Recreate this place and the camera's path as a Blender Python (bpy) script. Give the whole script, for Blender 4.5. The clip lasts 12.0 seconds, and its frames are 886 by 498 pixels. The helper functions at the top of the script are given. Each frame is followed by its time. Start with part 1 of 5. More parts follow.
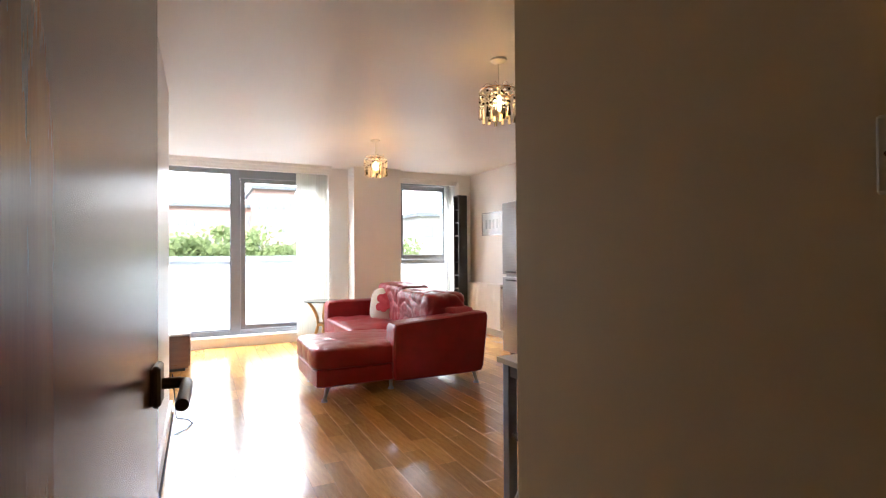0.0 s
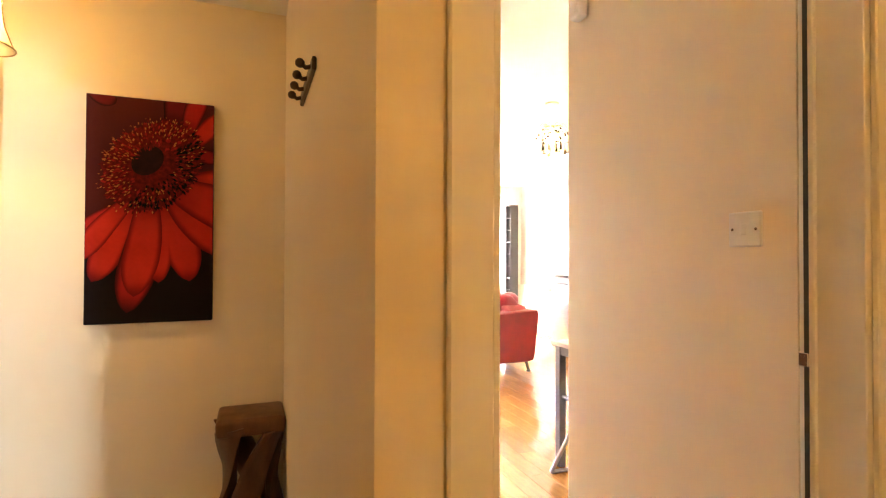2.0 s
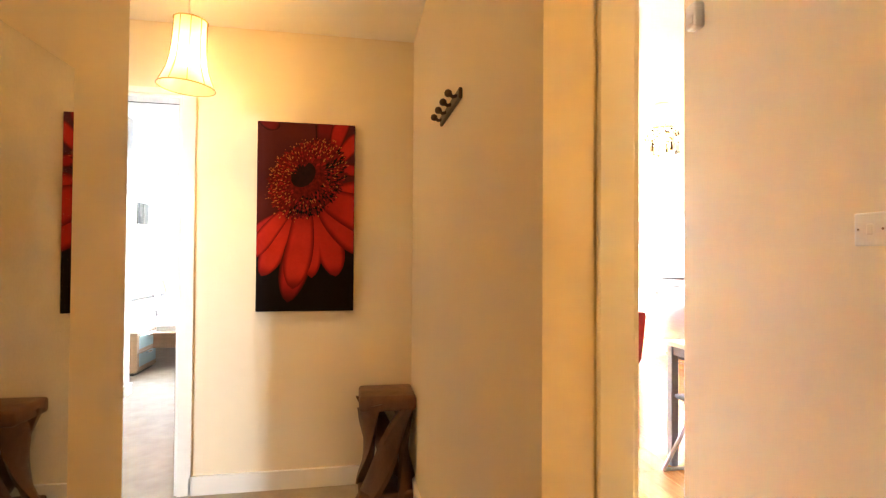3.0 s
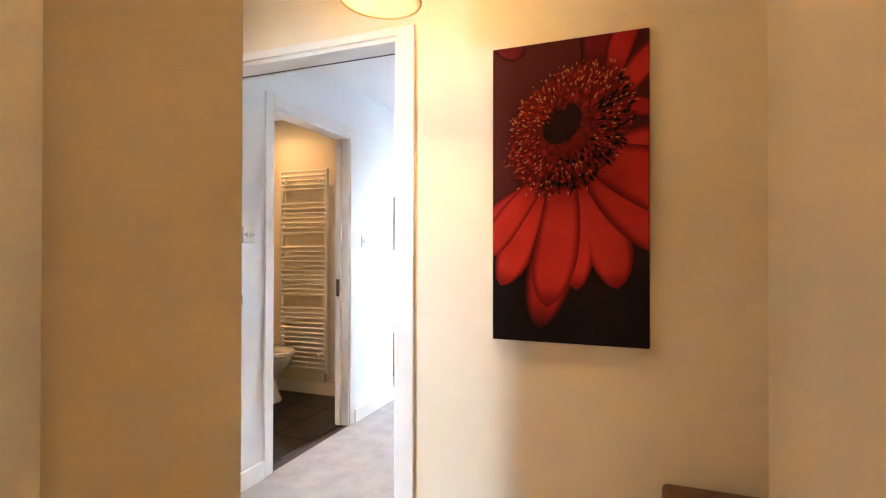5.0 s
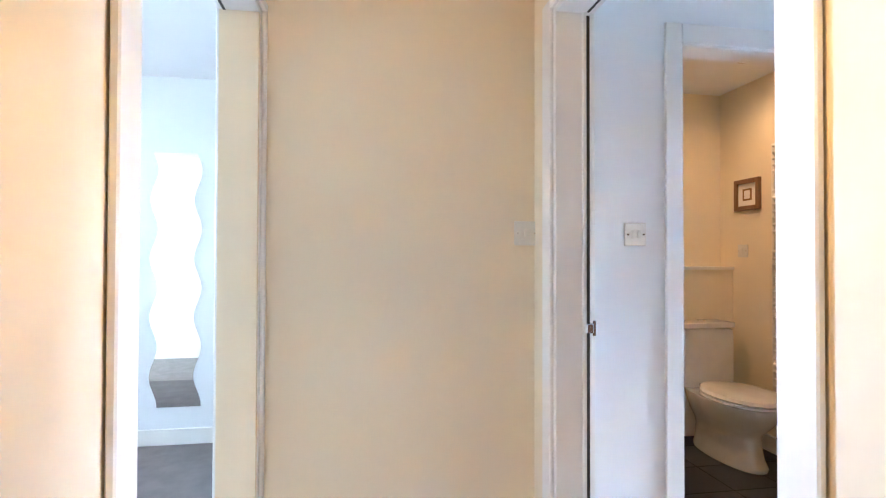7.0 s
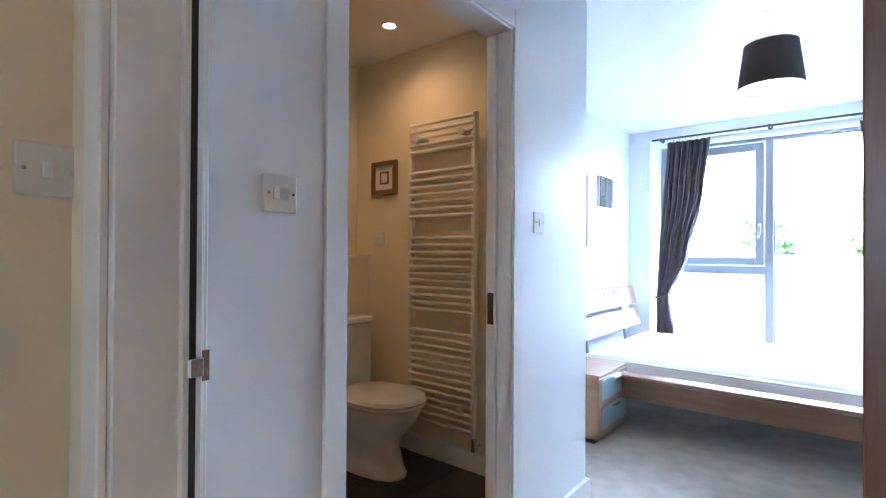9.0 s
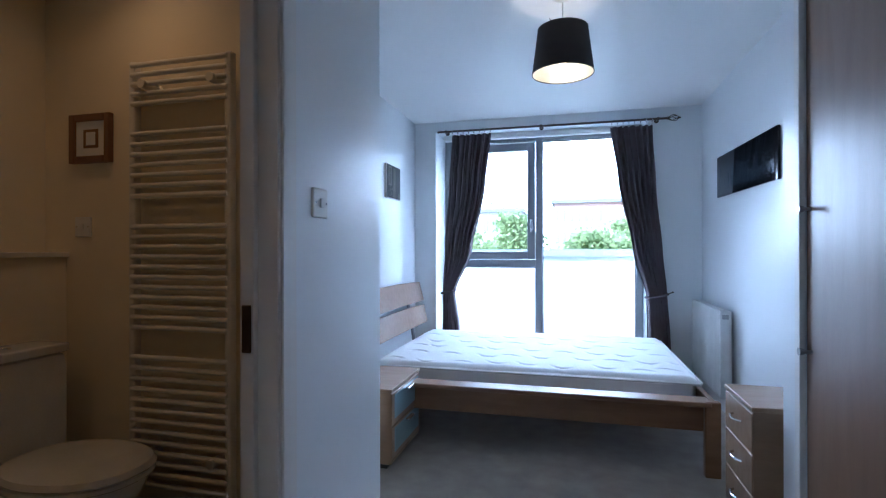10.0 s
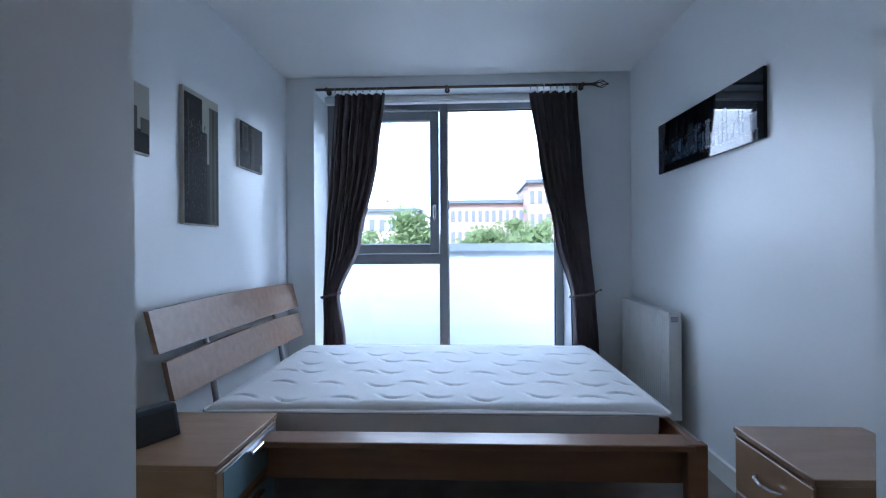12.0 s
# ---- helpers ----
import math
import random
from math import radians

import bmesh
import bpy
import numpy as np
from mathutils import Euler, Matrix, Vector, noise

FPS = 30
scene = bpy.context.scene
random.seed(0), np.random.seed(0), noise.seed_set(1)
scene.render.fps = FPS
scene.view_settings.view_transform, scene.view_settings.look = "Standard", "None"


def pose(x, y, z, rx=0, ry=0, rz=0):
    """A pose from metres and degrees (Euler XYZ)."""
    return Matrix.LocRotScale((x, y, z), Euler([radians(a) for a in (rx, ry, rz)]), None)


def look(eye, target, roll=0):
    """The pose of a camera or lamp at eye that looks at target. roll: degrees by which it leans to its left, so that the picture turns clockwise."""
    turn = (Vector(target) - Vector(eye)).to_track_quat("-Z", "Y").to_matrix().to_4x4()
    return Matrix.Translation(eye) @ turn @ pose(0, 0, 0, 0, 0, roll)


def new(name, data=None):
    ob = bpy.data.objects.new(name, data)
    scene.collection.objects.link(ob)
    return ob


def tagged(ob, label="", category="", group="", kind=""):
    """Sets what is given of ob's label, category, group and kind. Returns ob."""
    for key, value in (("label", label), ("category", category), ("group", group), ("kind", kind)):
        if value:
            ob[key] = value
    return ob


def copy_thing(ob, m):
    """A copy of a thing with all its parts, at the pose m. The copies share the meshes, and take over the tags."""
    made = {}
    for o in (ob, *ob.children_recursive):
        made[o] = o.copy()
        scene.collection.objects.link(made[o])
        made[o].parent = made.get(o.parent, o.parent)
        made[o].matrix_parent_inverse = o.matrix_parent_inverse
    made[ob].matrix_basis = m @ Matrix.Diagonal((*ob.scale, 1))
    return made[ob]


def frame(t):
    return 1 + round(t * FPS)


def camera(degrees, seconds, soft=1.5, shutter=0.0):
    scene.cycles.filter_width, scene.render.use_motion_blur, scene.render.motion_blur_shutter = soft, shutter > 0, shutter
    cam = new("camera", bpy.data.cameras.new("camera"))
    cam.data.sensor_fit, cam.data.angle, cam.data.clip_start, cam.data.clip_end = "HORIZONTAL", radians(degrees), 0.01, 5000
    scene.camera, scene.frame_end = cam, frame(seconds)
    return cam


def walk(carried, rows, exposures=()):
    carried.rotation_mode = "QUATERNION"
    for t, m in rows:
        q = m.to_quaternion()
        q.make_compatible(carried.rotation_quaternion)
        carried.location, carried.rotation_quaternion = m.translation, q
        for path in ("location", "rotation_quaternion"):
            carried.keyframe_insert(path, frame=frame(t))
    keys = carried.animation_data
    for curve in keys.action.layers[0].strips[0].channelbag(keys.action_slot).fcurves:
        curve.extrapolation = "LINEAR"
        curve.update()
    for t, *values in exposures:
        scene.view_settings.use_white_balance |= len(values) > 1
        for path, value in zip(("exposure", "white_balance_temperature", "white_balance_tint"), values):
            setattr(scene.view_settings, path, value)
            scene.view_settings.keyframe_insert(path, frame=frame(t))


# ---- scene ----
cam = camera(83.4, 12.0, soft=1.2)
PATH = [
    (0, (1.584, 1.461, 1.189), (2.464, 3.257, 1.207), -0.4),
    (0.5, (1.517, 1.288, 1.205), (2.39, 3.087, 1.224), -0.3),
    (1, (1.406, 1.116, 1.212), (2.268, 2.921, 1.236), -0.1),
    (1.5, (1.26, 0.968, 1.221), (2.077, 2.793, 1.248), 0.2),
    (2, (1.12, 0.825, 1.225), (1.836, 2.692, 1.252), 0.2),
    (2.5, (1.022, 0.694, 1.221), (1.544, 2.625, 1.255), 0.4),
    (3, (0.950, 0.645, 1.214), (1.303, 2.613, 1.246), 0.4),
    (3.2, (0.939, 0.658, 1.214), (1.226, 2.637, 1.244), 0.5),
    (4.8, (0.935, 1.554, 1.211), (0.368, 3.473, 1.225), -0.0),
    (5, (0.902, 1.692, 1.22), (0.188, 3.56, 1.234), 0.1),
    (5.5, (0.838, 2.135, 1.219), (-0.346, 3.747, 1.231), 0.0),
    (6, (0.785, 2.472, 1.23), (-0.903, 3.544, 1.248), -0.1),
    (6.5, (0.767, 2.68, 1.234), (-1.175, 3.154, 1.259), 0.1),
    (6.7, (0.757, 2.723, 1.233), (-1.22, 3.023, 1.264), 0.1),
    (8.5, (0.213, 2.948, 1.217), (-1.458, 4.047, 1.216), 0.7),
    (9, (0.014, 3.119, 1.183), (-1.25, 4.669, 1.196), 0.3),
    (9.5, (-0.15, 3.311, 1.178), (-1.007, 5.118, 1.184), 0.2),
    (10, (-0.253, 3.615, 1.168), (-0.751, 5.552, 1.171), -0.1),
    (10.5, (-0.323, 3.973, 1.147), (-0.658, 5.945, 1.147), -0.2),
    (11, (-0.364, 4.288, 1.123), (-0.55, 6.28, 1.121), -0.3),
    (11.5, (-0.38, 4.489, 1.107), (-0.485, 6.486, 1.108), -0.4),
    (12, (-0.389, 4.569, 1.1), (-0.477, 6.567, 1.103), -0.4),
]
EXPOSURES = [
    (0, 1.7, 6100, 10), (1, 2.1, 6400, 10), (1.6, 3.7, 6500, 10), (2.5, 4.98, 6400, 10), (3.2, 4.94, 6200, 10),
    (5, 4.75, 5350, 10), (5.5, 4.92, 4900, 10), (6.7, 4.85, 4750, 10), (8.5, 4.9, 4700, 10), (9, 3.8, 4700, 10),
    (9.5, 2.6, 4650, 10), (10, 2.02, 4580, 10), (10.5, 1.8, 4600, 10), (11, 1.58, 4700, 10), (12, 1.15, 4850, 10),
]
walk(cam, [(t, look(e, g, r)) for t, e, g, r in PATH], EXPOSURES)

# ---- world and light ----
world = bpy.data.worlds.new("sky")
scene.world = world
world.use_nodes = True
wn = world.node_tree.nodes
sky = wn.new("ShaderNodeTexSky")
sky.sky_type, sky.sun_disc = "NISHITA", False
sky.sun_elevation, sky.sun_rotation = radians(48), radians(200)
sky.air_density, sky.dust_density = 1.0, 4.0
wn["Background"].inputs["Strength"].default_value = 0.15
world.node_tree.links.new(sky.outputs["Color"], wn["Background"].inputs["Color"])


def lamp(name, kind, energy, color, m, **settings):
    data = bpy.data.lights.new(name, kind)
    data.energy, data.color = energy, color
    for key, value in settings.items():
        if key == "radius":
            data.shadow_soft_size = value
        elif key == "angle":
            data.angle = value
        elif key == "cone":
            data.spot_size, data.spot_blend = value
        elif key == "size":
            data.shape, data.size, data.size_y = "RECTANGLE", value[0], value[1]
    ob = new(name, data)
    ob.matrix_world = m
    return ob


WARM = (1.0, 0.48, 0.10)
lamp("sun", "SUN", 5, (1.0, 0.96, 0.9), look((0, 0, 10), (1.0, 2.2, 6.4)), angle=radians(14))
# sky light that falls in through the windows, from above the balcony
lamp("bedroom_sky_light", "AREA", 38, (0.80, 0.90, 1.0), look((-0.55, 9.55, 2.95), (-0.55, 7.0, 0.9)), size=(2.0, 1.0))
lamp("living_sky_light", "AREA", 175, (0.93, 0.96, 1.0), look((2.1, 9.55, 2.95), (3.0, 6.6, 0.7)), size=(2.4, 1.0))
lamp("side_window_sky_light", "AREA", 300, (0.93, 0.96, 1.0), look((4.75, 9.55, 3.45), (4.5, 6.8, 0.7)), size=(1.2, 1.0))
lamp("second_room_sky_light", "AREA", 18, (0.86, 0.93, 1.0), look((-3.05, -2.3, 1.7), (0.0, -1.2, 1.0)), size=(1.3, 1.5))
lamp("hall_bulb", "POINT", 1.12, WARM, pose(0.238, 2.946, 2.068), radius=0.03)
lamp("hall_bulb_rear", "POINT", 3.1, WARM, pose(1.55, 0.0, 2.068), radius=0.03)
lamp("living_bulb_near", "POINT", 1.05, WARM, pose(3.265, 4.087, 2.10), radius=0.07)
lamp("living_bulb_far", "POINT", 2.0, WARM, pose(3.27, 6.52, 2.10), radius=0.09)
lamp("bedroom_bulb", "POINT", 0.455, (1.0, 0.72, 0.42), pose(-0.289, 6.093, 2.10), radius=0.03)
lamp("bath_spot_far", "SPOT", 0.86, (1.0, 0.49, 0.16), pose(-1.90, 5.0, 2.375), radius=0.03, cone=(radians(155), 1.0))
lamp("bath_spot_near", "SPOT", 0.86, (1.0, 0.49, 0.16), pose(-1.90, 4.1, 2.375), radius=0.03, cone=(radians(155), 1.0))


# ---- materials ----
def material(name, color, rough=0.5, metal=0.0, second=None, scale=6.0, stretch=(1, 1, 1), bump=0.0, fine=120.0,
             rough_var=0.08, island=0.0, joined=False, emit=None, coat=0.0, distort=0.0, gloss=0.5):
    """Two scales of noise mix two colours, vary the roughness and raise a fine relief."""
    m = bpy.data.materials.new(name)
    m.use_nodes = True
    t, b = m.node_tree, m.node_tree.nodes["Principled BSDF"]
    n, link = t.nodes, t.links.new
    second = second or tuple(c * 0.86 for c in color)
    co = n.new("ShaderNodeTexCoord")
    mp = n.new("ShaderNodeMapping")
    mp.inputs["Scale"].default_value = stretch
    link(co.outputs["Object"], mp.inputs["Vector"])
    large, small = n.new("ShaderNodeTexNoise"), n.new("ShaderNodeTexNoise")
    for node, sc in ((large, scale), (small, fine)):
        node.inputs["Scale"].default_value, node.inputs["Detail"].default_value = sc, 4
        node.inputs["Distortion"].default_value = distort
        link(mp.outputs["Vector"], node.inputs["Vector"])
    mid = n.new("ShaderNodeMath")
    mid.operation = "MULTIPLY_ADD"
    link(small.outputs["Fac"], mid.inputs[0])
    mid.inputs[1].default_value = 0.35
    link(large.outputs["Fac"], mid.inputs[2])
    ramp = n.new("ShaderNodeMapRange")
    ramp.inputs["From Min"].default_value, ramp.inputs["From Max"].default_value = 0.45, 0.9
    link(mid.outputs[0], ramp.inputs["Value"])
    mix = n.new("ShaderNodeMix")
    mix.data_type = "RGBA"
    mix.inputs[6].default_value, mix.inputs[7].default_value = (*color, 1), (*second, 1)
    link(ramp.outputs[0], mix.inputs[0])
    out = mix.outputs[2]
    if island:
        info = n.new("ShaderNodeNewGeometry" if joined else "ShaderNodeObjectInfo")
        hsv = n.new("ShaderNodeHueSaturation")
        val = n.new("ShaderNodeMapRange")
        val.inputs["To Min"].default_value, val.inputs["To Max"].default_value = 1 - island, 1 + island
        link(info.outputs["Random Per Island" if joined else "Random"], val.inputs["Value"])
        link(val.outputs[0], hsv.inputs["Value"])
        link(out, hsv.inputs["Color"])
        out = hsv.outputs[0]
    link(out, b.inputs["Base Color"])
    rr = n.new("ShaderNodeMapRange")
    rr.inputs["To Min"].default_value, rr.inputs["To Max"].default_value = max(rough - rough_var, 0.02), min(rough + rough_var, 1)
    link(large.outputs["Fac"], rr.inputs["Value"])
    link(rr.outputs[0], b.inputs["Roughness"])
    b.inputs["Metallic"].default_value, b.inputs["Coat Weight"].default_value = metal, coat
    b.inputs["Coat Roughness"].default_value = 0.12
    b.inputs["Specular IOR Level"].default_value = gloss
    if bump:
        bp = n.new("ShaderNodeBump")
        bp.inputs["Strength"].default_value, bp.inputs["Distance"].default_value = bump, 0.004
        link(mid.outputs[0], bp.inputs["Height"])
        link(bp.outputs[0], b.inputs["Normal"])
    if emit:
        b.inputs["Emission Color"].default_value, b.inputs["Emission Strength"].default_value = (*emit[:3], 1), emit[3]
    return m


def glass_material(name, tint=(1, 1, 1), gloss=0.06, rough=0.0):
    m = bpy.data.materials.new(name)
    m.use_nodes = True
    t = m.node_tree
    n, link = t.nodes, t.links.new
    n.remove(n["Principled BSDF"])
    tr, gl, mx = n.new("ShaderNodeBsdfTransparent"), n.new("ShaderNodeBsdfGlossy"), n.new("ShaderNodeMixShader")
    fr, mu = n.new("ShaderNodeFresnel"), n.new("ShaderNodeMath")
    mu.operation = "MULTIPLY"
    mu.inputs[1].default_value = gloss * 12
    tr.inputs["Color"].default_value = (*tint, 1)
    gl.inputs["Roughness"].default_value = rough
    link(fr.outputs[0], mu.inputs[0])
    link(mu.outputs[0], mx.inputs[0])
    link(tr.outputs[0], mx.inputs[1])
    link(gl.outputs[0], mx.inputs[2])
    link(mx.outputs[0], n["Material Output"].inputs["Surface"])
    return m


def cloth_material(name, color, holes):
    """Thin cloth that lets light through; holes: how open the weave is."""
    m = bpy.data.materials.new(name)
    m.use_nodes = True
    t = m.node_tree
    n, link = t.nodes, t.links.new
    n.remove(n["Principled BSDF"])
    df, tl, tr = n.new("ShaderNodeBsdfDiffuse"), n.new("ShaderNodeBsdfTranslucent"), n.new("ShaderNodeBsdfTransparent")
    wv = n.new("ShaderNodeTexNoise")
    wv.inputs["Scale"].default_value = 90
    a, b = n.new("ShaderNodeMixShader"), n.new("ShaderNodeMixShader")
    for node in (df, tl):
        node.inputs["Color"].default_value = (*color, 1)
    mr = n.new("ShaderNodeMapRange")
    mr.inputs["To Min"].default_value, mr.inputs["To Max"].default_value = holes * 0.4, holes * 1.4
    link(wv.outputs["Fac"], mr.inputs["Value"])
    a.inputs[0].default_value = 0.6
    link(df.outputs[0], a.inputs[1])
    link(tl.outputs[0], a.inputs[2])
    link(mr.outputs[0], b.inputs[0])
    link(a.outputs[0], b.inputs[1])
    link(tr.outputs[0], b.inputs[2])
    link(b.outputs[0], n["Material Output"].inputs["Surface"])
    return m


def petal_material(name, bright, deep):
    """Printed petal: uv runs across and along it; the print fades to black at its rim and its root."""
    m = material(name, bright, 0.7, second=tuple(0.75 * c for c in bright), scale=9, fine=60, gloss=0.12)
    t = m.node_tree
    n, link = t.nodes, t.links.new
    b = n["Principled BSDF"]
    base = b.inputs["Base Color"].links[0].from_socket
    uv, sep = n.new("ShaderNodeUVMap"), n.new("ShaderNodeSeparateXYZ")
    link(uv.outputs[0], sep.inputs[0])
    gains = []
    for axis, lo, hi in (("X", 1.0, 0.60), ("Y", 1.0, 0.80), ("Z", 0.0, 0.0)):
        if axis == "Z":
            mr = n.new("ShaderNodeMapRange")
            link(sep.outputs["Y"], mr.inputs["Value"])
            mr.inputs["From Min"].default_value, mr.inputs["From Max"].default_value = 0.02, 0.35
        else:
            mr = n.new("ShaderNodeMapRange")
            ab = n.new("ShaderNodeMath")
            ab.operation = "ABSOLUTE"
            link(sep.outputs[axis], ab.inputs[0])
            link(ab.outputs[0], mr.inputs["Value"])
            mr.inputs["From Min"].default_value, mr.inputs["From Max"].default_value = lo, hi
        mr.interpolation_type = "SMOOTHSTEP"
        gains.append(mr.outputs[0])
    p1, p2 = n.new("ShaderNodeMath"), n.new("ShaderNodeMath")
    p1.operation = p2.operation = "MULTIPLY"
    link(gains[0], p1.inputs[0])
    link(gains[1], p1.inputs[1])
    gain = n.new("ShaderNodeMapRange")
    gain.inputs["To Min"].default_value = 0.55
    link(gains[2], gain.inputs["Value"])
    link(p1.outputs[0], p2.inputs[0])
    link(gain.outputs[0], p2.inputs[1])
    mix = n.new("ShaderNodeMix")
    mix.data_type = "RGBA"
    mix.inputs[6].default_value = (*deep, 1)
    link(base, mix.inputs[7])
    link(p2.outputs[0], mix.inputs[0])
    link(mix.outputs[2], b.inputs["Base Color"])
    return m


WALL = material("magnolia_wall_paint", (0.80, 0.71, 0.54), 0.55, second=(0.78, 0.69, 0.52), scale=1.5, bump=0.12, fine=160)
WALL_BED = material("white_wall_paint", (0.80, 0.82, 0.83), 0.33, second=(0.78, 0.80, 0.81), scale=1.5, rough_var=0.02, bump=0.10, fine=160)
WALL_LIVING = material("off_white_wall_paint", (0.82, 0.795, 0.75), 0.45, second=(0.79, 0.765, 0.72), scale=1.5, bump=0.10, fine=160)
CEIL = material("ceiling_paint", (0.82, 0.81, 0.79), 0.45, second=(0.79, 0.78, 0.76), scale=1.2, bump=0.08, fine=140)
TRIM = material("white_gloss_trim", (0.80, 0.79, 0.76), 0.38, second=(0.78, 0.77, 0.74), scale=2)
DOORWOOD = material("dark_veneer_door", (0.17, 0.085, 0.042), 0.26, second=(0.11, 0.052, 0.027), scale=5, stretch=(6, 6, 0.5), fine=60, rough_var=0.02, gloss=0.28)
WARDROBE = material("walnut_veneer", (0.24, 0.145, 0.085), 0.34, second=(0.205, 0.122, 0.071), scale=4, stretch=(5, 5, 0.8), fine=60, bump=0.04)
OAK = material("oak_plank", (0.68, 0.365, 0.105), 0.19, second=(0.47, 0.215, 0.052), scale=5, stretch=(9, 1.3, 9), fine=34, bump=0.05, island=0.24, gloss=0.5, coat=0.3, distort=0.6)
OAKREST = material("oak_plank_far", (0.68, 0.365, 0.105), 0.19, second=(0.47, 0.215, 0.052), scale=5, stretch=(9, 1.3, 9), fine=34, bump=0.05, island=0.24, joined=True, gloss=0.5, coat=0.3, distort=0.6)
GAP = material("dark_joint", (0.06, 0.035, 0.02), 0.8)
CARPET = material("beige_carpet", (0.40, 0.355, 0.30), 0.95, second=(0.31, 0.275, 0.235), scale=9, fine=420, bump=1.0)
CARPET2 = material("grey_carpet", (0.24, 0.21, 0.19), 0.95, second=(0.19, 0.165, 0.15), scale=9, fine=420, bump=1.0)
SLATE = material("slate_tile", (0.024, 0.022, 0.022), 0.5, second=(0.045, 0.040, 0.036), scale=7, fine=50, bump=0.35, island=0.25, gloss=0.3)
GREYFRAME = material("grey_aluminium", (0.27, 0.28, 0.30), 0.38, second=(0.24, 0.25, 0.27), metal=0.3, scale=3)
SEAL = material("black_rubber", (0.02, 0.02, 0.02), 0.6)
PANE = glass_material("window_glass")
WHITEPANEL = material("frosted_balcony_panel", (0.44, 0.48, 0.50), 0.4, second=(0.41, 0.45, 0.47), scale=2)
COPING = material("grey_coping", (0.17, 0.20, 0.23), 0.5, scale=3)
PAVING = material("balcony_paving", (0.34, 0.34, 0.33), 0.8, second=(0.27, 0.27, 0.26), scale=4, bump=0.3)
CHROME = material("chrome", (0.78, 0.78, 0.79), 0.16, metal=1.0, rough_var=0.04)
STEEL = material("brushed_steel", (0.42, 0.42, 0.43), 0.33, metal=1.0, scale=4, stretch=(1, 1, 30), fine=80)
DARKMETAL = material("dark_bronze", (0.10, 0.075, 0.06), 0.35, metal=0.8)
PLASTIC = material("white_plastic", (0.80, 0.80, 0.77), 0.30, rough_var=0.04)


# ---- building helpers ----
def box(bm, x0, y0, z0, x1, y1, z1):
    m = Matrix.Translation(((x0 + x1) / 2, (y0 + y1) / 2, (z0 + z1) / 2)) @ Matrix.Diagonal((abs(x1 - x0), abs(y1 - y0), abs(z1 - z0), 1))
    return bmesh.ops.create_cube(bm, size=1, matrix=m)["verts"]


def rbox(bm, x0, y0, z0, x1, y1, z1, r=0.01, seg=2):
    verts = box(bm, x0, y0, z0, x1, y1, z1)
    edges = list({e for v in verts for e in v.link_edges})
    bmesh.ops.bevel(bm, geom=edges, offset=r, segments=seg, profile=0.5, affect="EDGES")


def rod(bm, a, b, r0, r1=None, seg=12):
    a, b = Vector(a), Vector(b)
    m = Matrix.Translation((a + b) / 2) @ (b - a).to_track_quat("Z", "Y").to_matrix().to_4x4()
    bmesh.ops.create_cone(bm, cap_ends=True, segments=seg, radius1=r0, radius2=r0 if r1 is None else r1, depth=(b - a).length, matrix=m)


def ball(bm, p, r, sub=2, scale=(1, 1, 1)):
    m = Matrix.Translation(p) @ Matrix.Diagonal((*scale, 1))
    bmesh.ops.create_icosphere(bm, subdivisions=sub, radius=r, matrix=m)


def lathe(bm, profile, seg=24, at=(0, 0, 0), sx=1.0, sy=1.0):
    """Turns a profile of (radius, height) about the z axis."""
    rings = []
    for r, z in profile:
        rings.append([bm.verts.new((at[0] + sx * r * math.cos(2 * math.pi * k / seg), at[1] + sy * r * math.sin(2 * math.pi * k / seg), at[2] + z)) for k in range(seg)])
    for a, b in zip(rings, rings[1:]):
        for k in range(seg):
            bm.faces.new((a[k], a[(k + 1) % seg], b[(k + 1) % seg], b[k]))
    return rings


def tube(bm, points, r, seg=8):
    """A round bar through the points."""
    rings = []
    pts = [Vector(p) for p in points]
    for i, p in enumerate(pts):
        d = (pts[min(i + 1, len(pts) - 1)] - pts[max(i - 1, 0)]).normalized()
        q = d.to_track_quat("Z", "Y")
        rings.append([bm.verts.new(p + q @ Vector((r * math.cos(2 * math.pi * k / seg), r * math.sin(2 * math.pi * k / seg), 0))) for k in range(seg)])
    for a, b in zip(rings, rings[1:]):
        for k in range(seg):
            bm.faces.new((a[k], a[(k + 1) % seg], b[(k + 1) % seg], b[k]))
    bm.faces.new(rings[0][::-1])
    bm.faces.new(rings[-1])


def mesh_object(name, bm, mat, smooth=False):
    data = bpy.data.meshes.new(name)
    bmesh.ops.recalc_face_normals(bm, faces=bm.faces)
    bm.to_mesh(data)
    bm.free()
    data.materials.append(mat)
    if smooth:
        data.shade_smooth()
        data.set_sharp_from_angle(angle=radians(40))
    return new(name, data)


def part(name, bm, mat, parent, label="", smooth=False):
    ob = mesh_object(name, bm, mat, smooth)
    ob.parent = parent
    return tagged(ob, label)


def boxes(name, mat, rows, parent=None, label=""):
    bm = bmesh.new()
    for row in rows:
        box(bm, *row)
    ob = mesh_object(name, bm, mat)
    if parent:
        ob.parent = parent
        return tagged(ob, label)
    return tagged(ob, label, kind="structure")


def thing(name, m, label, category, group="", kind=""):
    ob = new(name)
    ob.empty_display_size = 0.1
    ob.matrix_world = m
    return tagged(ob, label, category, group, kind)


def shadeless(ob):
    ob.visible_shadow = False
    return ob


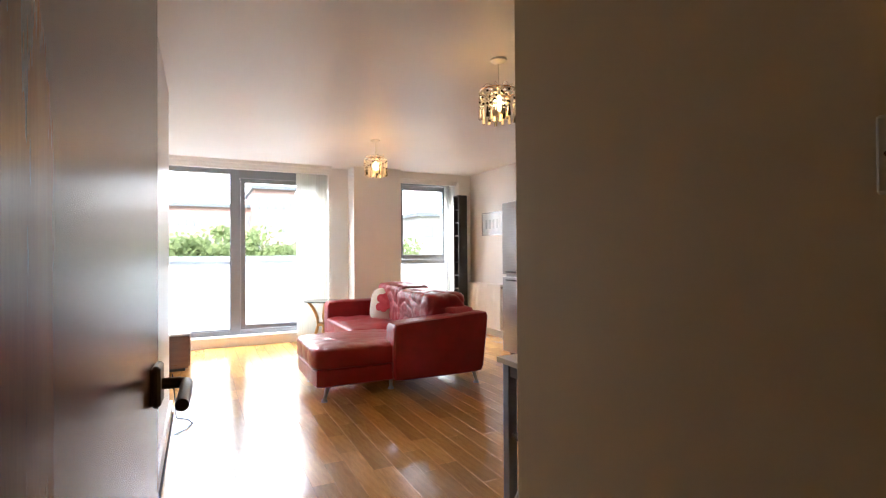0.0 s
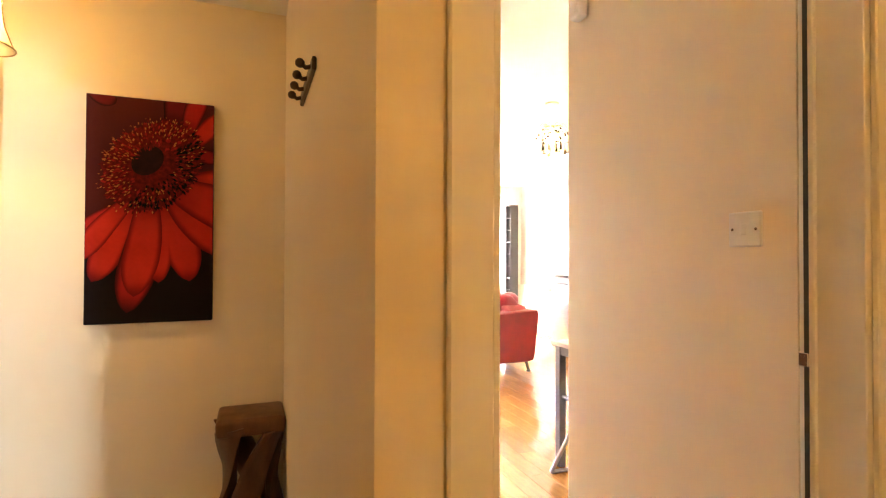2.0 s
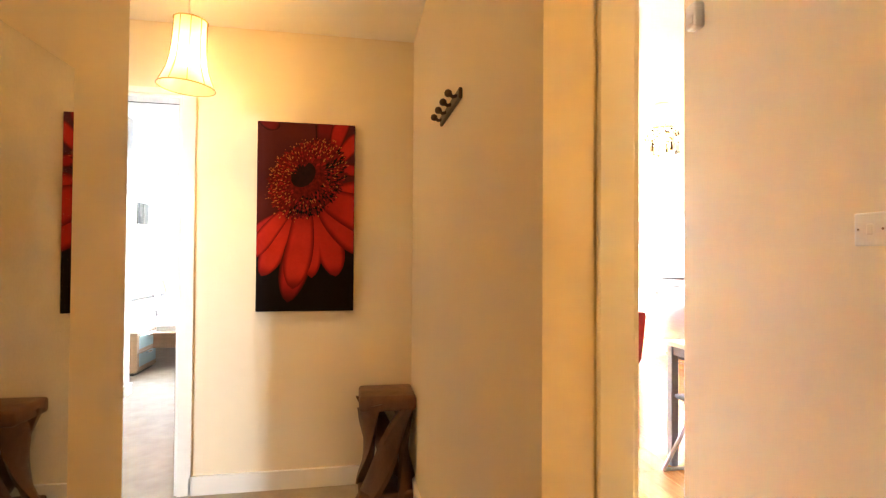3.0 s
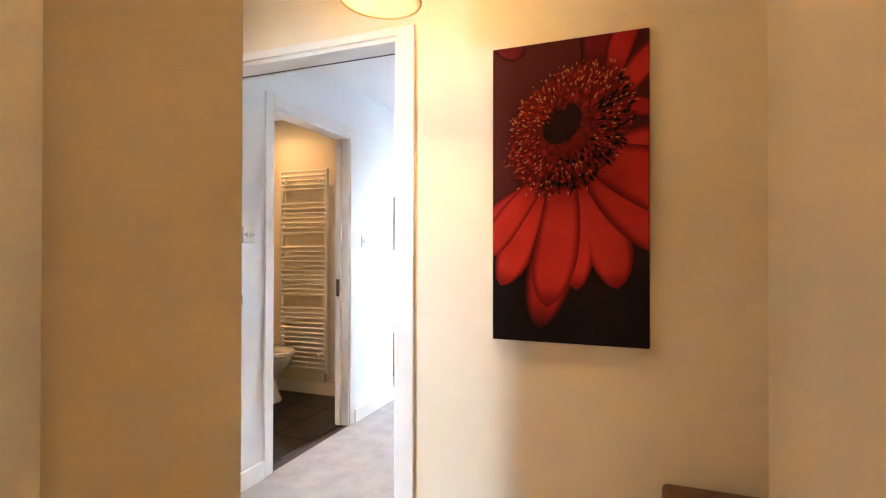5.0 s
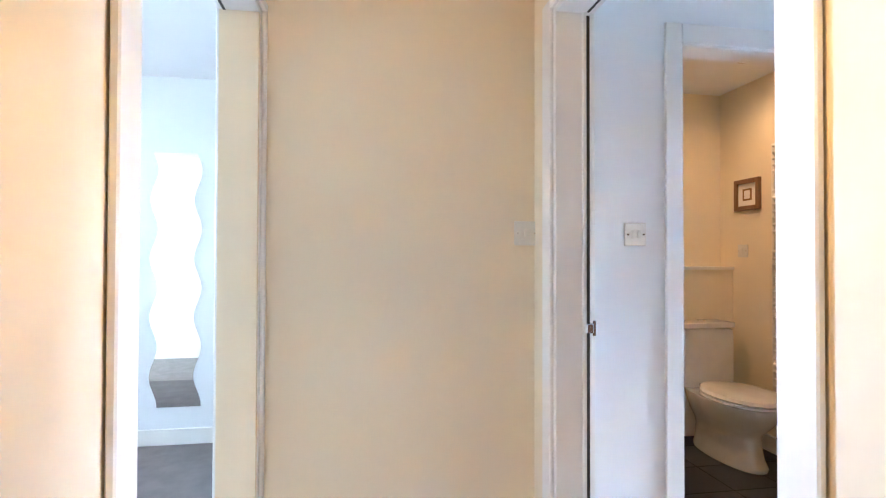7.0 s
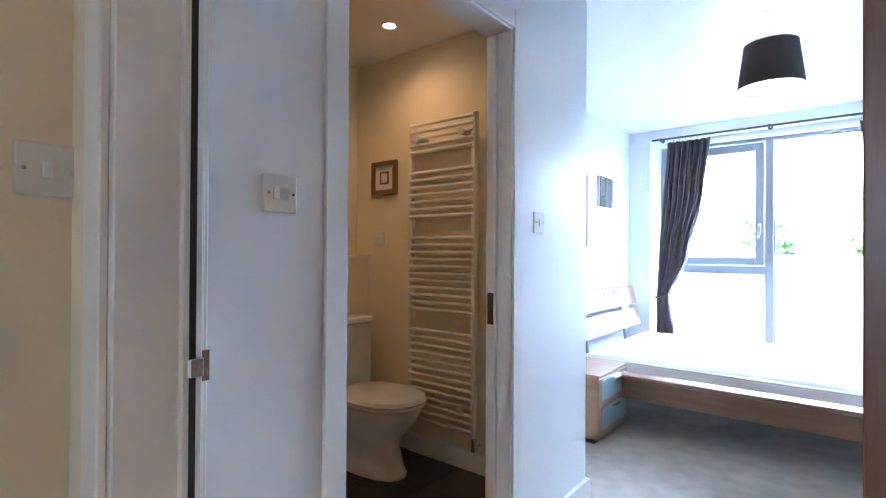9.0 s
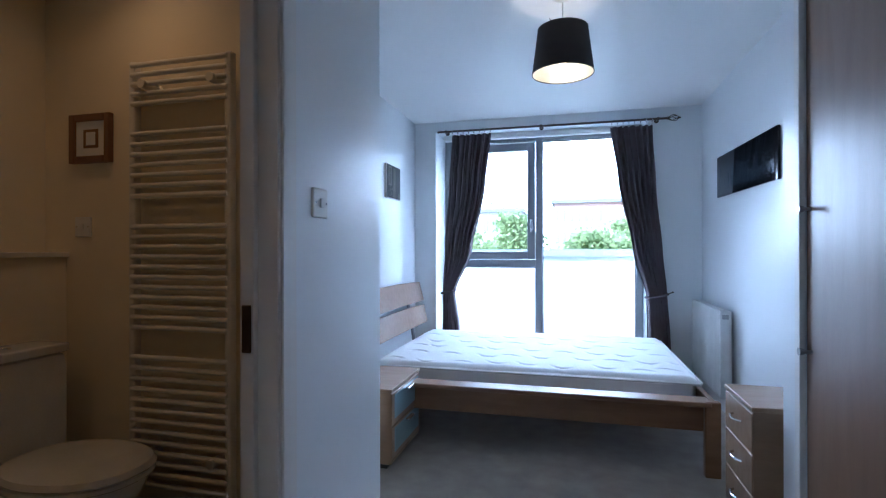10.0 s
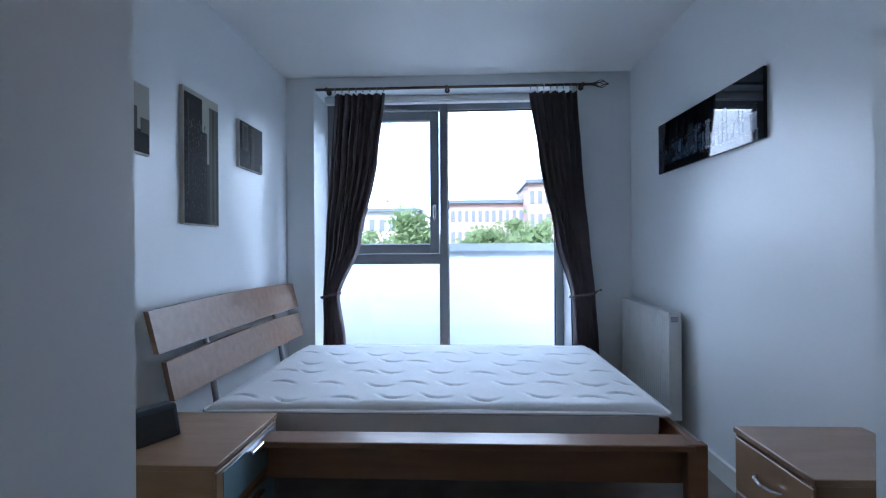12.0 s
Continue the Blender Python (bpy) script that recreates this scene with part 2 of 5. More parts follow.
# ---- the shell: floors, ceiling, walls ----
H = 2.40
boxes("ceiling", CEIL, [(-3.0, -3.3, H, 5.6, 8.75, H + 0.2)], label="smooth painted white ceiling of the flat")
floor_living = boxes("floor_living", GAP, [(0.90, 1.50, -0.10, 5.5, 8.64, -0.012)], label="glossy warm oak plank floor")
floor_hall = boxes("floor_hall", CARPET, [(-1.0, -0.6, -0.1, 2.8, 1.50, 0.0), (-1.0, 1.50, -0.1, 1.38, 3.44, 0.0)], label="short beige carpet of the hall")
floor_bedroom = boxes("floor_bedroom", CARPET, [(-1.73, 5.37, -0.1, 0.83, 8.64, 0.0), (-0.97, 3.44, -0.1, 0.5, 5.37, 0.0)], label="short beige carpet of the bedroom")
floor_bath = boxes("floor_bath", GAP, [(-2.55, 3.5, -0.1, -0.97, 5.37, -0.008)], label="dark slate tile floor")
boxes("floor_second_room", CARPET2, [(-2.8, -3.2, -0.1, 0.2, 2.42, -0.002)], label="brown-grey carpet of the second bedroom")

DOOR = 2.04
# hall: long side with coat hooks, its end beside the living room door
boxes("wall_hall_east", WALL, [(1.267, 1.45, 0, 1.38, 3.47, H)], label="magnolia painted hall wall")
boxes("wall_living_door", WALL, [(1.38, 1.45, 0, 1.42, 1.57, H), (1.42, 1.45, DOOR, 2.27, 1.57, H), (2.27, 1.45, 0, 5.5, 1.57, H)], label="magnolia wall with the living room door")
boxes("wall_living_stub", WALL, [(2.25, 1.574, 0, 2.35, 2.43, H)], label="short magnolia wall beside the living room door")
boxes("wall_flower", WALL, [(-1.07, 3.37, 0, -0.80, 3.49, H), (-0.80, 3.37, DOOR, 0.09, 3.49, H), (0.09, 3.37, 0, 1.267, 3.49, H)], label="magnolia wall with the bedroom door")
boxes("wall_hall_west", WALL, [(-1.09, 2.31, 0, -0.99, 3.37, H)], label="magnolia hall wall with a light switch")
boxes("wall_second_room", WALL, [(-0.06, 2.31, 0, 0.215, 2.43, H), (-0.94, 2.31, DOOR, -0.06, 2.43, H), (-0.99, 2.31, 0, -0.94, 2.43, H)], label="magnolia wall with the second bedroom door")
boxes("wall_hall_mirror", WALL, [(0.115, -3.2, 0, 0.215, 2.31, H)], label="magnolia hall wall with a mirror")
boxes("wall_hall_south", WALL, [(0.215, -0.7, 0, 2.9, -0.6, H)], label="plain magnolia wall closing the hall")
boxes("wall_hall_end", WALL, [(2.8, -0.6, 0, 2.9, 1.45, H)], label="plain magnolia wall closing the hall")
# bathroom
boxes("wall_bath_east", WALL_BED, [(-1.07, 3.49, 0, -0.97, 3.92, H), (-1.07, 3.92, DOOR, -0.97, 4.74, H), (-1.07, 4.74, 0, -0.97, 5.42, H)], label="white gloss wall with the bathroom doorway")
boxes("wall_bath_north", WALL, [(-2.6, 5.32, 0, -1.07, 5.42, H)], label="plain painted wall between bathroom and bedroom")
boxes("wall_bath_west", WALL, [(-2.65, 3.4, 0, -2.52, 5.32, H), (-2.52, 3.6, 0, -2.40, 5.32, 1.14)], label="painted bathroom wall with a boxed ledge")
boxes("wall_bath_south", WALL, [(-2.52, 3.49, 0, -1.07, 3.6, H)], label="plain bathroom wall")
# bedroom
boxes("wall_bedroom_west", WALL_BED, [(-1.85, 5.42, 0, -1.73, 8.75, H)], label="white bedroom wall above the bed head")
boxes("wall_bedroom_east", WALL_BED, [(0.83, 5.69, 0, 0.93, 8.75, H)], label="white bedroom wall with a radiator")
boxes("wall_closet", WALL_BED, [(0.5, 3.49, 0, 0.6, 3.62, H), (0.5, 3.62, 2.02, 0.6, 5.545, H), (0.5, 5.545, 0, 0.6, 5.69, H), (0.6, 5.59, 0, 1.38, 5.69, H), (1.28, 3.49, 0, 1.38, 5.59, H), (0.09, 3.49, 0, 0.5, 3.55, H)], label="white wall round the built-in wardrobe")
# outer wall
boxes("wall_facade", WALL_BED, [(-1.73, 8.27, 0, -1.52, 8.75, H), (-1.52, 8.27, 2.30, 0.41, 8.75, H), (0.41, 8.27, 0, 0.83, 8.75, H), (-1.52, 8.27, -0.1, 0.41, 8.75, 0.10)], label="white outer wall round the bedroom window")
boxes("wall_facade_living", WALL_LIVING, [(0.93, 8.27, 2.36, 3.22, 8.75, H), (0.93, 8.45, -0.1, 3.22, 8.75, 0.10), (3.22, 8.45, 0, 3.50, 8.75, H), (3.50, 8.15, 0, 4.19, 8.75, H), (4.19, 8.27, 2.30, 5.20, 8.75, H), (4.19, 8.45, -0.1, 5.20, 8.75, 0.10), (5.20, 8.27, 0, 5.5, 8.75, H)], label="magnolia outer wall with a square column")
boxes("wall_living_east", WALL_LIVING, [(5.40, 1.57, 0, 5.52, 8.27, H)], label="pale living room wall with a radiator")
# second bedroom
boxes("wall_second_west", WALL_BED, [(-2.9, -1.6, 0, -2.78, 3.4, H), (-2.9, -3.0, 2.25, -2.78, -1.6, H), (-2.9, -3.0, 0, -2.78, -1.6, 0.45), (-2.9, -3.2, 0, -2.78, -3.0, H)], label="white wall of the second bedroom")
boxes("wall_second_north", WALL_BED, [(-2.78, 2.31, 0, -1.09, 2.43, H)], label="white wall of the second bedroom")
boxes("wall_second_south", WALL_BED, [(-2.9, -3.3, 0, 0.215, -3.2, H)], label="white wall closing the second bedroom")

# skirting boards
SK = 0.095
boxes("baseboard", TRIM, [
    (0.14, 3.352, 0, 1.249, 3.37, SK), (1.249, 1.50, 0, 1.267, 3.37, SK), (0.215, -0.6, 0, 0.233, 2.43, SK), (-0.99, 2.5, 0, -0.972, 3.30, SK),
    (1.38, 1.62, 0, 1.398, 5.75, SK), (0.93, 5.75, 0, 0.948, 8.45, SK), (5.382, 1.57, 0, 5.40, 8.27, SK), (2.232, 1.62, 0, 2.25, 2.43, SK), (2.232, 2.43, 0, 2.368, 2.448, SK),
    (3.50, 8.132, 0, 4.19, 8.15, SK),
    (-0.97, 3.55, 0, -0.952, 3.86, SK), (-0.97, 4.80, 0, -0.952, 5.42, SK), (-0.988, 5.42, 0, -0.952, 5.438, SK), (-1.712, 5.42, 0, -0.988, 5.438, SK),
    (-1.73, 5.44, 0, -1.712, 8.27, SK), (0.812, 5.75, 0, 0.83, 8.27, SK), (0.41, 8.252, 0, 0.812, 8.27, SK), (0.482, 5.575, 0, 0.5, 5.69, SK),
    (-2.40, 5.302, 0, -1.07, 5.32, 0.10), (-2.78, -3.2, 0, -2.762, 2.31, 0.10)], label="white painted skirting board")
boxes("ledge_cap", TRIM, [(-2.52, 3.6, 1.14, -2.385, 5.32, 1.16)], label="thin cap on the bathroom ledge")


# ---- doorways ----
def lining(name, x0, x1, y0, y1, stop_y, strike, label):
    """The painted lining and architraves of a doorway in a wall across the y axis; strike: -1 or 1, the side with the strike plate, 0 none."""
    t = 0.028
    ob = thing(name, pose((x0 + x1) / 2, (y0 + y1) / 2, 0), label, "door frame", kind="structure")
    cx, cy = (x0 + x1) / 2, (y0 + y1) / 2
    w, d = (x1 - x0) / 2, (y1 - y0) / 2 + 0.004
    for sgn, nm in ((-1, "jamb"), (1, "jamb")):
        bm = bmesh.new()
        rbox(bm, sgn * (w - t), -d, 0, sgn * w, d, DOOR, 0.002, 1)
        rbox(bm, sgn * (w - t - 0.012), stop_y - cy - 0.016, 0, sgn * (w - t), stop_y - cy + 0.016, DOOR - t, 0.002, 1)
        part(nm, bm, TRIM, ob)
        bm = bmesh.new()
        box(bm, sgn * (w - t - 0.0135), stop_y - cy - 0.005, 0, sgn * (w - t - 0.011), stop_y - cy + 0.005, DOOR - t - 0.012)
        part("seal", bm, SEAL, ob, "thin black rubber seal")
        for side in (-1, 1):
            bm = bmesh.new()
            rbox(bm, sgn * (w - 0.012), side * d, 0, sgn * (w + 0.055), side * (d + 0.014), DOOR + 0.02, 0.003, 1)
            part("architrave", bm, TRIM, ob)
    bm = bmesh.new()
    rbox(bm, -w + t, -d, DOOR - t, w - t, d, DOOR, 0.002, 1)
    part("head", bm, TRIM, ob)
    bm = bmesh.new()
    box(bm, -w + t + 0.014, stop_y - cy - 0.004, DOOR - t - 0.002, w - t - 0.014, stop_y - cy + 0.004, DOOR - t)
    part("seal", bm, SEAL, ob, "thin black rubber seal")
    for side in (-1, 1):
        bm = bmesh.new()
        rbox(bm, -w + 0.012, side * d, DOOR - 0.012, w - 0.012, side * (d + 0.014), DOOR + 0.02, 0.003, 1)
        part("architrave", bm, TRIM, ob)
    if strike:
        bm = bmesh.new()
        s0 = strike * (w - t)
        rbox(bm, s0 - strike * 0.003, stop_y - cy + 0.018, 0.976, s0, stop_y - cy + 0.032, 1.026, 0.001, 1)
        part("strike_plate", bm, CHROME, ob, "chrome strike plate")
        bm = bmesh.new()
        rbox(bm, s0 - strike * 0.015, stop_y - cy - 0.006, 0.985, s0 - strike * 0.001, stop_y - cy + 0.018, 1.018, 0.003, 1)
        part("latch_lip", bm, CHROME, ob, "chrome latch keep")
    return ob


lining("door_frame_living", 1.417, 2.285, 1.45, 1.57, 1.552, 1, "white painted living room door frame")
lining("door_frame_bedroom", -0.81, 0.096, 3.37, 3.49, 3.47, -1, "white painted bedroom door frame")
lining("door_frame_second", -0.985, -0.045, 2.31, 2.43, 2.325, -1, "white painted second bedroom door frame")


def lever(parent, x, y, z, side, mat):
    bm = bmesh.new()
    rbox(bm, x - 0.025, y, z - 0.03, x + 0.025, y + side * 0.012, z + 0.03, 0.004, 1)
    h = part("door_handle", bm, mat, parent, "dark bronze lever handle")
    bm = bmesh.new()
    tube(bm, [(x, y, z), (x, y + side * 0.034, z), (x - 0.010, y + side * 0.044, z), (x - 0.05, y + side * 0.046, z), (x - 0.115, y + side * 0.046, z - 0.004)], 0.0085, 12)
    part("lever", bm, mat, h, smooth=True)


def door_leaf(name, m, width, mat, label):
    """A flush leaf along +x from its hinge, 44 mm thick, with a lever on both faces."""
    ob = thing(name, m, label, "door")
    bm = bmesh.new()
    rbox(bm, 0, -0.022, 0.008, width, 0.022, DOOR - 0.035, 0.002, 1)
    part("leaf", bm, mat, ob)
    lever(ob, width - 0.06, 0.022, 1.0, 1, DARKMETAL)
    lever(ob, width - 0.06, -0.022, 1.0, -1, DARKMETAL)
    return ob


door_leaf("door_living", pose(1.468, 1.585, 0, 0, 0, 87.4), 0.78, DOORWOOD, "open glossy dark brown veneered living room door")
door_leaf("door_bedroom", pose(0.041, 3.502, 0, 0, 0, 72), 0.80, DOORWOOD, "dark brown veneered bedroom door standing open")


# ---- windows ----
def bar(parent, name, x0, z0, x1, z1, y0, y1, mat, label="", r=0.003):
    bm = bmesh.new()
    rbox(bm, x0, y0, z0, x1, y1, z1, r, 1)
    return part(name, bm, mat, parent, label)


def pane(parent, x0, z0, x1, z1, y):
    bm = bmesh.new()
    box(bm, x0, y - 0.006, z0, x1, y + 0.006, z1)
    glass = shadeless(part("pane", bm, PANE, parent, "clear glass pane"))
    if parent.parent is None:
        g = 0.007
        bm = bmesh.new()
        for a in ((x0, z0, x0 + g, z1), (x1 - g, z0, x1, z1), (x0 + g, z0, x1 - g, z0 + g), (x0 + g, z1 - g, x1 - g, z1)):
            box(bm, a[0], y - 0.012, a[1], a[2], y + 0.012, a[3])
        part("gasket", bm, SEAL, parent, "thin black glazing gasket")
    return glass


def casement(parent, x0, z0, x1, z1, y0, y1, w):
    """An opening sash: four bars, a pane and a lever handle."""
    bm = bmesh.new()
    for a in ((x0, z0, x0 + w, z1), (x1 - w, z0, x1, z1), (x0 + w, z0, x1 - w, z0 + w), (x0 + w, z1 - w, x1 - w, z1)):
        rbox(bm, a[0], y0, a[1], a[2], y1, a[3], 0.006, 2)
    s = part("sash", bm, GREYFRAME, parent, "grey opening sash")
    pane(s, x0 + w, z0 + w, x1 - w, z1 - w, (y0 + y1) / 2)
    return s


# bedroom window
win = thing("window_1", pose(0, 8.65, 0), "grey framed bedroom window with a bright view", "window", kind="structure")
for a in ((-1.52, 0.10, -1.46, 2.30), (0.35, 0.10, 0.41, 2.30), (-0.592, 0.10, -0.525, 2.30)):
    bar(win, "window_frame", *a, 0, 0.08, GREYFRAME)
for a in ((-1.46, 0.10, -0.592, 0.15), (-0.525, 0.10, 0.35, 0.15), (-1.46, 2.25, -0.592, 2.30), (-0.525, 2.25, 0.35, 2.30), (-1.46, 0.99, -0.592, 1.068)):
    bar(win, "window_frame", *a, 0.002, 0.078, GREYFRAME)
pane(win, -1.46, 0.15, -0.592, 0.99, 0.04)
pane(win, -0.525, 0.15, 0.35, 2.25, 0.04)
s1 = casement(win, -1.455, 1.072, -0.597, 2.235, -0.022, 0.05, 0.075)
bm = bmesh.new()
rbox(bm, -0.648, -0.034, 1.36, -0.622, -0.022, 1.47, 0.004, 1)
tube(bm, [(-0.635, -0.034, 1.45), (-0.635, -0.06, 1.45), (-0.635, -0.066, 1.44), (-0.635, -0.066, 1.34)], 0.008)
part("window_handle", bm, CHROME, s1, "silver window handle")
bm = bmesh.new()
rbox(bm, -1.2, -0.03, 2.245, -0.85, -0.002, 2.27, 0.004, 1)
part("trickle_vent", bm, GREYFRAME, win)
bar(win, "window_sill", -1.50, 0.10, 0.40, 0.125, -0.38, 0.0, TRIM, "white window board")

# living room balcony slider
win = thing("window_2", pose(0, 8.60, 0), "grey framed sliding balcony door of the living room", "window", kind="structure")
for a in ((0.93, 0.10, 0.99, 2.36), (3.16, 0.10, 3.22, 2.36), (1.955, 0.10, 2.075, 2.36)):
    bar(win, "window_frame", *a, 0, 0.1, GREYFRAME)
for a in ((0.99, 0.10, 1.955, 0.19), (2.075, 0.10, 3.16, 0.19), (0.99, 2.27, 1.955, 2.36), (2.075, 2.22, 3.16, 2.36)):
    bar(win, "window_frame", *a, 0.004, 0.096, GREYFRAME)
pane(win, 0.99, 0.19, 1.955, 2.27, 0.05)
bm = bmesh.new()
for a in ((2.08, 0.195, 2.14, 2.215), (3.10, 0.195, 3.155, 2.215), (2.14, 0.195, 3.10, 0.25), (2.14, 2.16, 3.10, 2.215)):
    rbox(bm, a[0], 0.03, a[1], a[2], 0.075, a[3], 0.004, 1)
s2 = part("sash", bm, GREYFRAME, win, "grey sliding sash")
pane(s2, 2.14, 0.25, 3.10, 2.16, 0.05)
bar(win, "threshold", 0.95, 0.10, 3.20, 0.13, -0.15, 0.0, TRIM, "white threshold step")

# living room side window
win = thing("window_3", pose(0, 8.60, 0), "grey framed side window of the living room", "window", kind="structure")
for a in ((4.19, 0.10, 4.32, 2.30), (5.14, 0.10, 5.20, 2.30)):
    bar(win, "window_frame", *a, 0, 0.08, GREYFRAME)
for a in ((4.32, 0.10, 5.14, 0.16), (4.32, 2.25, 5.14, 2.30), (4.32, 1.04, 5.14, 1.10)):
    bar(win, "window_frame", *a, 0.002, 0.078, GREYFRAME)
pane(win, 4.32, 0.16, 5.14, 1.04, 0.04)
casement(win, 4.325, 1.105, 5.135, 2.24, -0.02, 0.05, 0.07)

# second bedroom window, whose daylight falls through the door into the hall
win = thing("window_4", pose(-2.84, -2.3, 0, 0, 0, 90), "white framed window of the second bedroom", "window", kind="structure")
for a in ((-0.7, 0.45, -0.64, 2.25), (0.64, 0.45, 0.7, 2.25), (-0.64, 0.45, 0.64, 0.51), (-0.64, 2.19, 0.64, 2.25)):
    bar(win, "window_frame", *a, -0.03, 0.03, TRIM)
pane(win, -0.64, 0.51, 0.64, 2.19, 0.0)

# ---- outside: balcony, ground, far buildings and trees ----
boxes("balcony_floor", PAVING, [(-6, 8.75, -0.25, 9, 10.3, -0.02)], label="grey paved balcony floor")
boxes("balcony_parapet", WHITEPANEL, [(-6, 10.2, -0.25, 9, 10.3, 1.08)], label="white frosted balcony parapet")
boxes("parapet_coping", COPING, [(-6, 10.16, 1.08, 9, 10.34, 1.17)], label="grey metal coping of the parapet")
HAZE = material("pale_sky_backdrop", (0.8, 0.82, 0.85), 1.0, emit=(0.92, 0.96, 1.0, 2.5), scale=0.01, fine=0.05)
BRICK = material("red_brick_facade", (0.50, 0.36, 0.32), 0.8, second=(0.45, 0.32, 0.29), scale=0.4, fine=4)
RENDERED = material("pale_render_facade", (0.66, 0.65, 0.63), 0.8, second=(0.60, 0.59, 0.57), scale=0.3, fine=3)
FARGLASS = material("far_window_glass", (0.22, 0.24, 0.27), 0.15, scale=0.5)
FOLIAGE = cloth_material("tree_foliage", (0.25, 0.32, 0.15), 0.0)
BARK = material("tree_bark", (0.12, 0.085, 0.06), 0.9, scale=3)
GROUND = material("far_ground", (0.16, 0.17, 0.14), 0.9, second=(0.10, 0.13, 0.07), scale=0.05, fine=0.6)
boxes("ground", GROUND, [(-600, 10.6, -9.2, 600, 700, -9.0)], label="distant ground beyond the balcony")
boxes("backdrop", HAZE, [(-400, 300, -12, 400, 301, 260)], label="bright overcast sky")


def far_building(x0, x1, y, z1, mat, rows, cols, label, name="apartment_building"):
    ob = thing(name, pose((x0 + x1) / 2, y, -9), label, "building")
    w, h = (x1 - x0) / 2, z1 + 9
    bm = bmesh.new()
    box(bm, -w, 0, 0, w, 14, h)
    part("wall", bm, mat, ob)
    bm = bmesh.new()
    box(bm, -w - 0.4, -0.4, h, w + 0.4, 14.4, h + 0.5)
    part("roof", bm, COPING, ob)
    step, rise = 2 * w / cols, 3.1
    data = None
    for r in range(rows):
        for c in range(cols):
            x, z = -w + (c + 0.5) * step, h - 1.9 - r * rise
            if data is None:
                bm = bmesh.new()
                box(bm, -step * 0.27, -0.06, -0.85, step * 0.27, 0.05, 0.85)
                wob = part("window", bm, FARGLASS, ob)
                data = wob.data
            else:
                wob = new("window", data)
                wob.parent = ob
            wob.location = (x, 0, z)


far_building(-2.6, 8.4, 78, 7.9, BRICK, 3, 11, "distant red brick apartment block with rows of windows")
far_building(8.2, 13.5, 72, 10.0, BRICK, 4, 5, "distant brick tower block beside the long one")
far_building(14.5, 24, 74, 6.8, FARGLASS, 2, 6, "distant low glazed office block")
far_building(-17, -7, 74, 6.5, RENDERED, 3, 7, "distant pale rendered apartment block")
far_building(27, 50, 60, 6.0, RENDERED, 2, 9, "distant pale office building with square windows")


def tree(x, y, top, spread, seed):
    rnd = random.Random(seed)
    ob = thing("tree", pose(x, y, -9), "leafy green broadleaf tree beyond the balcony", "tree", "trees beyond the balcony")
    h = top + 9
    bm = bmesh.new()
    rod(bm, (0, 0, 0), (0.2, 0, h * 0.55), 0.28, 0.16, 8)
    for k in range(6):
        a = k * 1.05 + rnd.random()
        rod(bm, (0.15, 0, h * (0.35 + 0.03 * k)), (spread * 0.55 * math.cos(a), spread * 0.55 * math.sin(a), h * (0.62 + 0.05 * rnd.random())), 0.11, 0.04, 6)
    part("trunk", bm, BARK, ob)
    verts, faces = [], []
    for _ in range(130):
        a, rr, zz = rnd.random() * 6.283, spread * math.sqrt(rnd.random()), rnd.random()
        c = Vector((rr * math.cos(a), rr * math.sin(a), h * 0.50 + zz * h * 0.5 * (1 - 0.55 * (rr / spread) ** 2)))
        size = 0.45 + 0.5 * rnd.random()
        for _ in range(60):
            d = Vector((rnd.gauss(0, 1), rnd.gauss(0, 1), rnd.gauss(0, 0.7)))
            p = c + d * size * 0.62
            u = Vector((rnd.gauss(0, 1), rnd.gauss(0, 1), rnd.gauss(0, 1))).normalized() * (0.10 + 0.12 * rnd.random())
            v = u.orthogonal() * 0.7
            k = len(verts)
            verts += [p - u, p + v, p + u, p - v]
            faces.append((k, k + 1, k + 2, k + 3))
    data = bpy.data.meshes.new("crown")
    data.from_pydata(verts, [], faces)
    data.materials.append(FOLIAGE)
    crown = new("crown", data)
    crown.parent = ob


for k, (x, y, top, spread) in enumerate([(2.6, 36, 3.2, 3.0), (5.4, 38, 2.9, 3.2), (8.2, 40, 2.5, 3.4), (-4.1, 40, 4.1, 1.7), (-7.6, 42, 2.6, 2.2), (12.5, 41, 2.6, 3.6), (0.5, 35, 2.4, 2.2), (17, 44, 3.2, 3.8)]):
    tree(x, y, top, spread, 11 + k)

# ---- shared fittings ----
PVC = material("cream_plastic", (0.78, 0.77, 0.72), 0.3, rough_var=0.04)


def switch_plate(m, label, gangs=1, name="light_switch"):
    """A wall switch: its plate lies in the local xz plane and faces -y."""
    ob = thing(name, m, label, "light switch")
    bm = bmesh.new()
    rbox(bm, -0.043, -0.009, -0.043, 0.043, 0, 0.043, 0.004, 2)
    part("plate", bm, PVC, ob)
    for g in range(gangs):
        x = 0.013 * (2 * g - gangs + 1)
        bm = bmesh.new()
        rbox(bm, x - 0.008, -0.014, -0.014, x + 0.008, -0.009, 0.014, 0.002, 1)
        part("rocker", bm, PVC, ob)
    for x in (-0.031, 0.031):
        bm = bmesh.new()
        rod(bm, (x, -0.0105, 0), (x, -0.008, 0), 0.0035, seg=10)
        part("screw", bm, CHROME, ob, "small metal screw")
    return ob


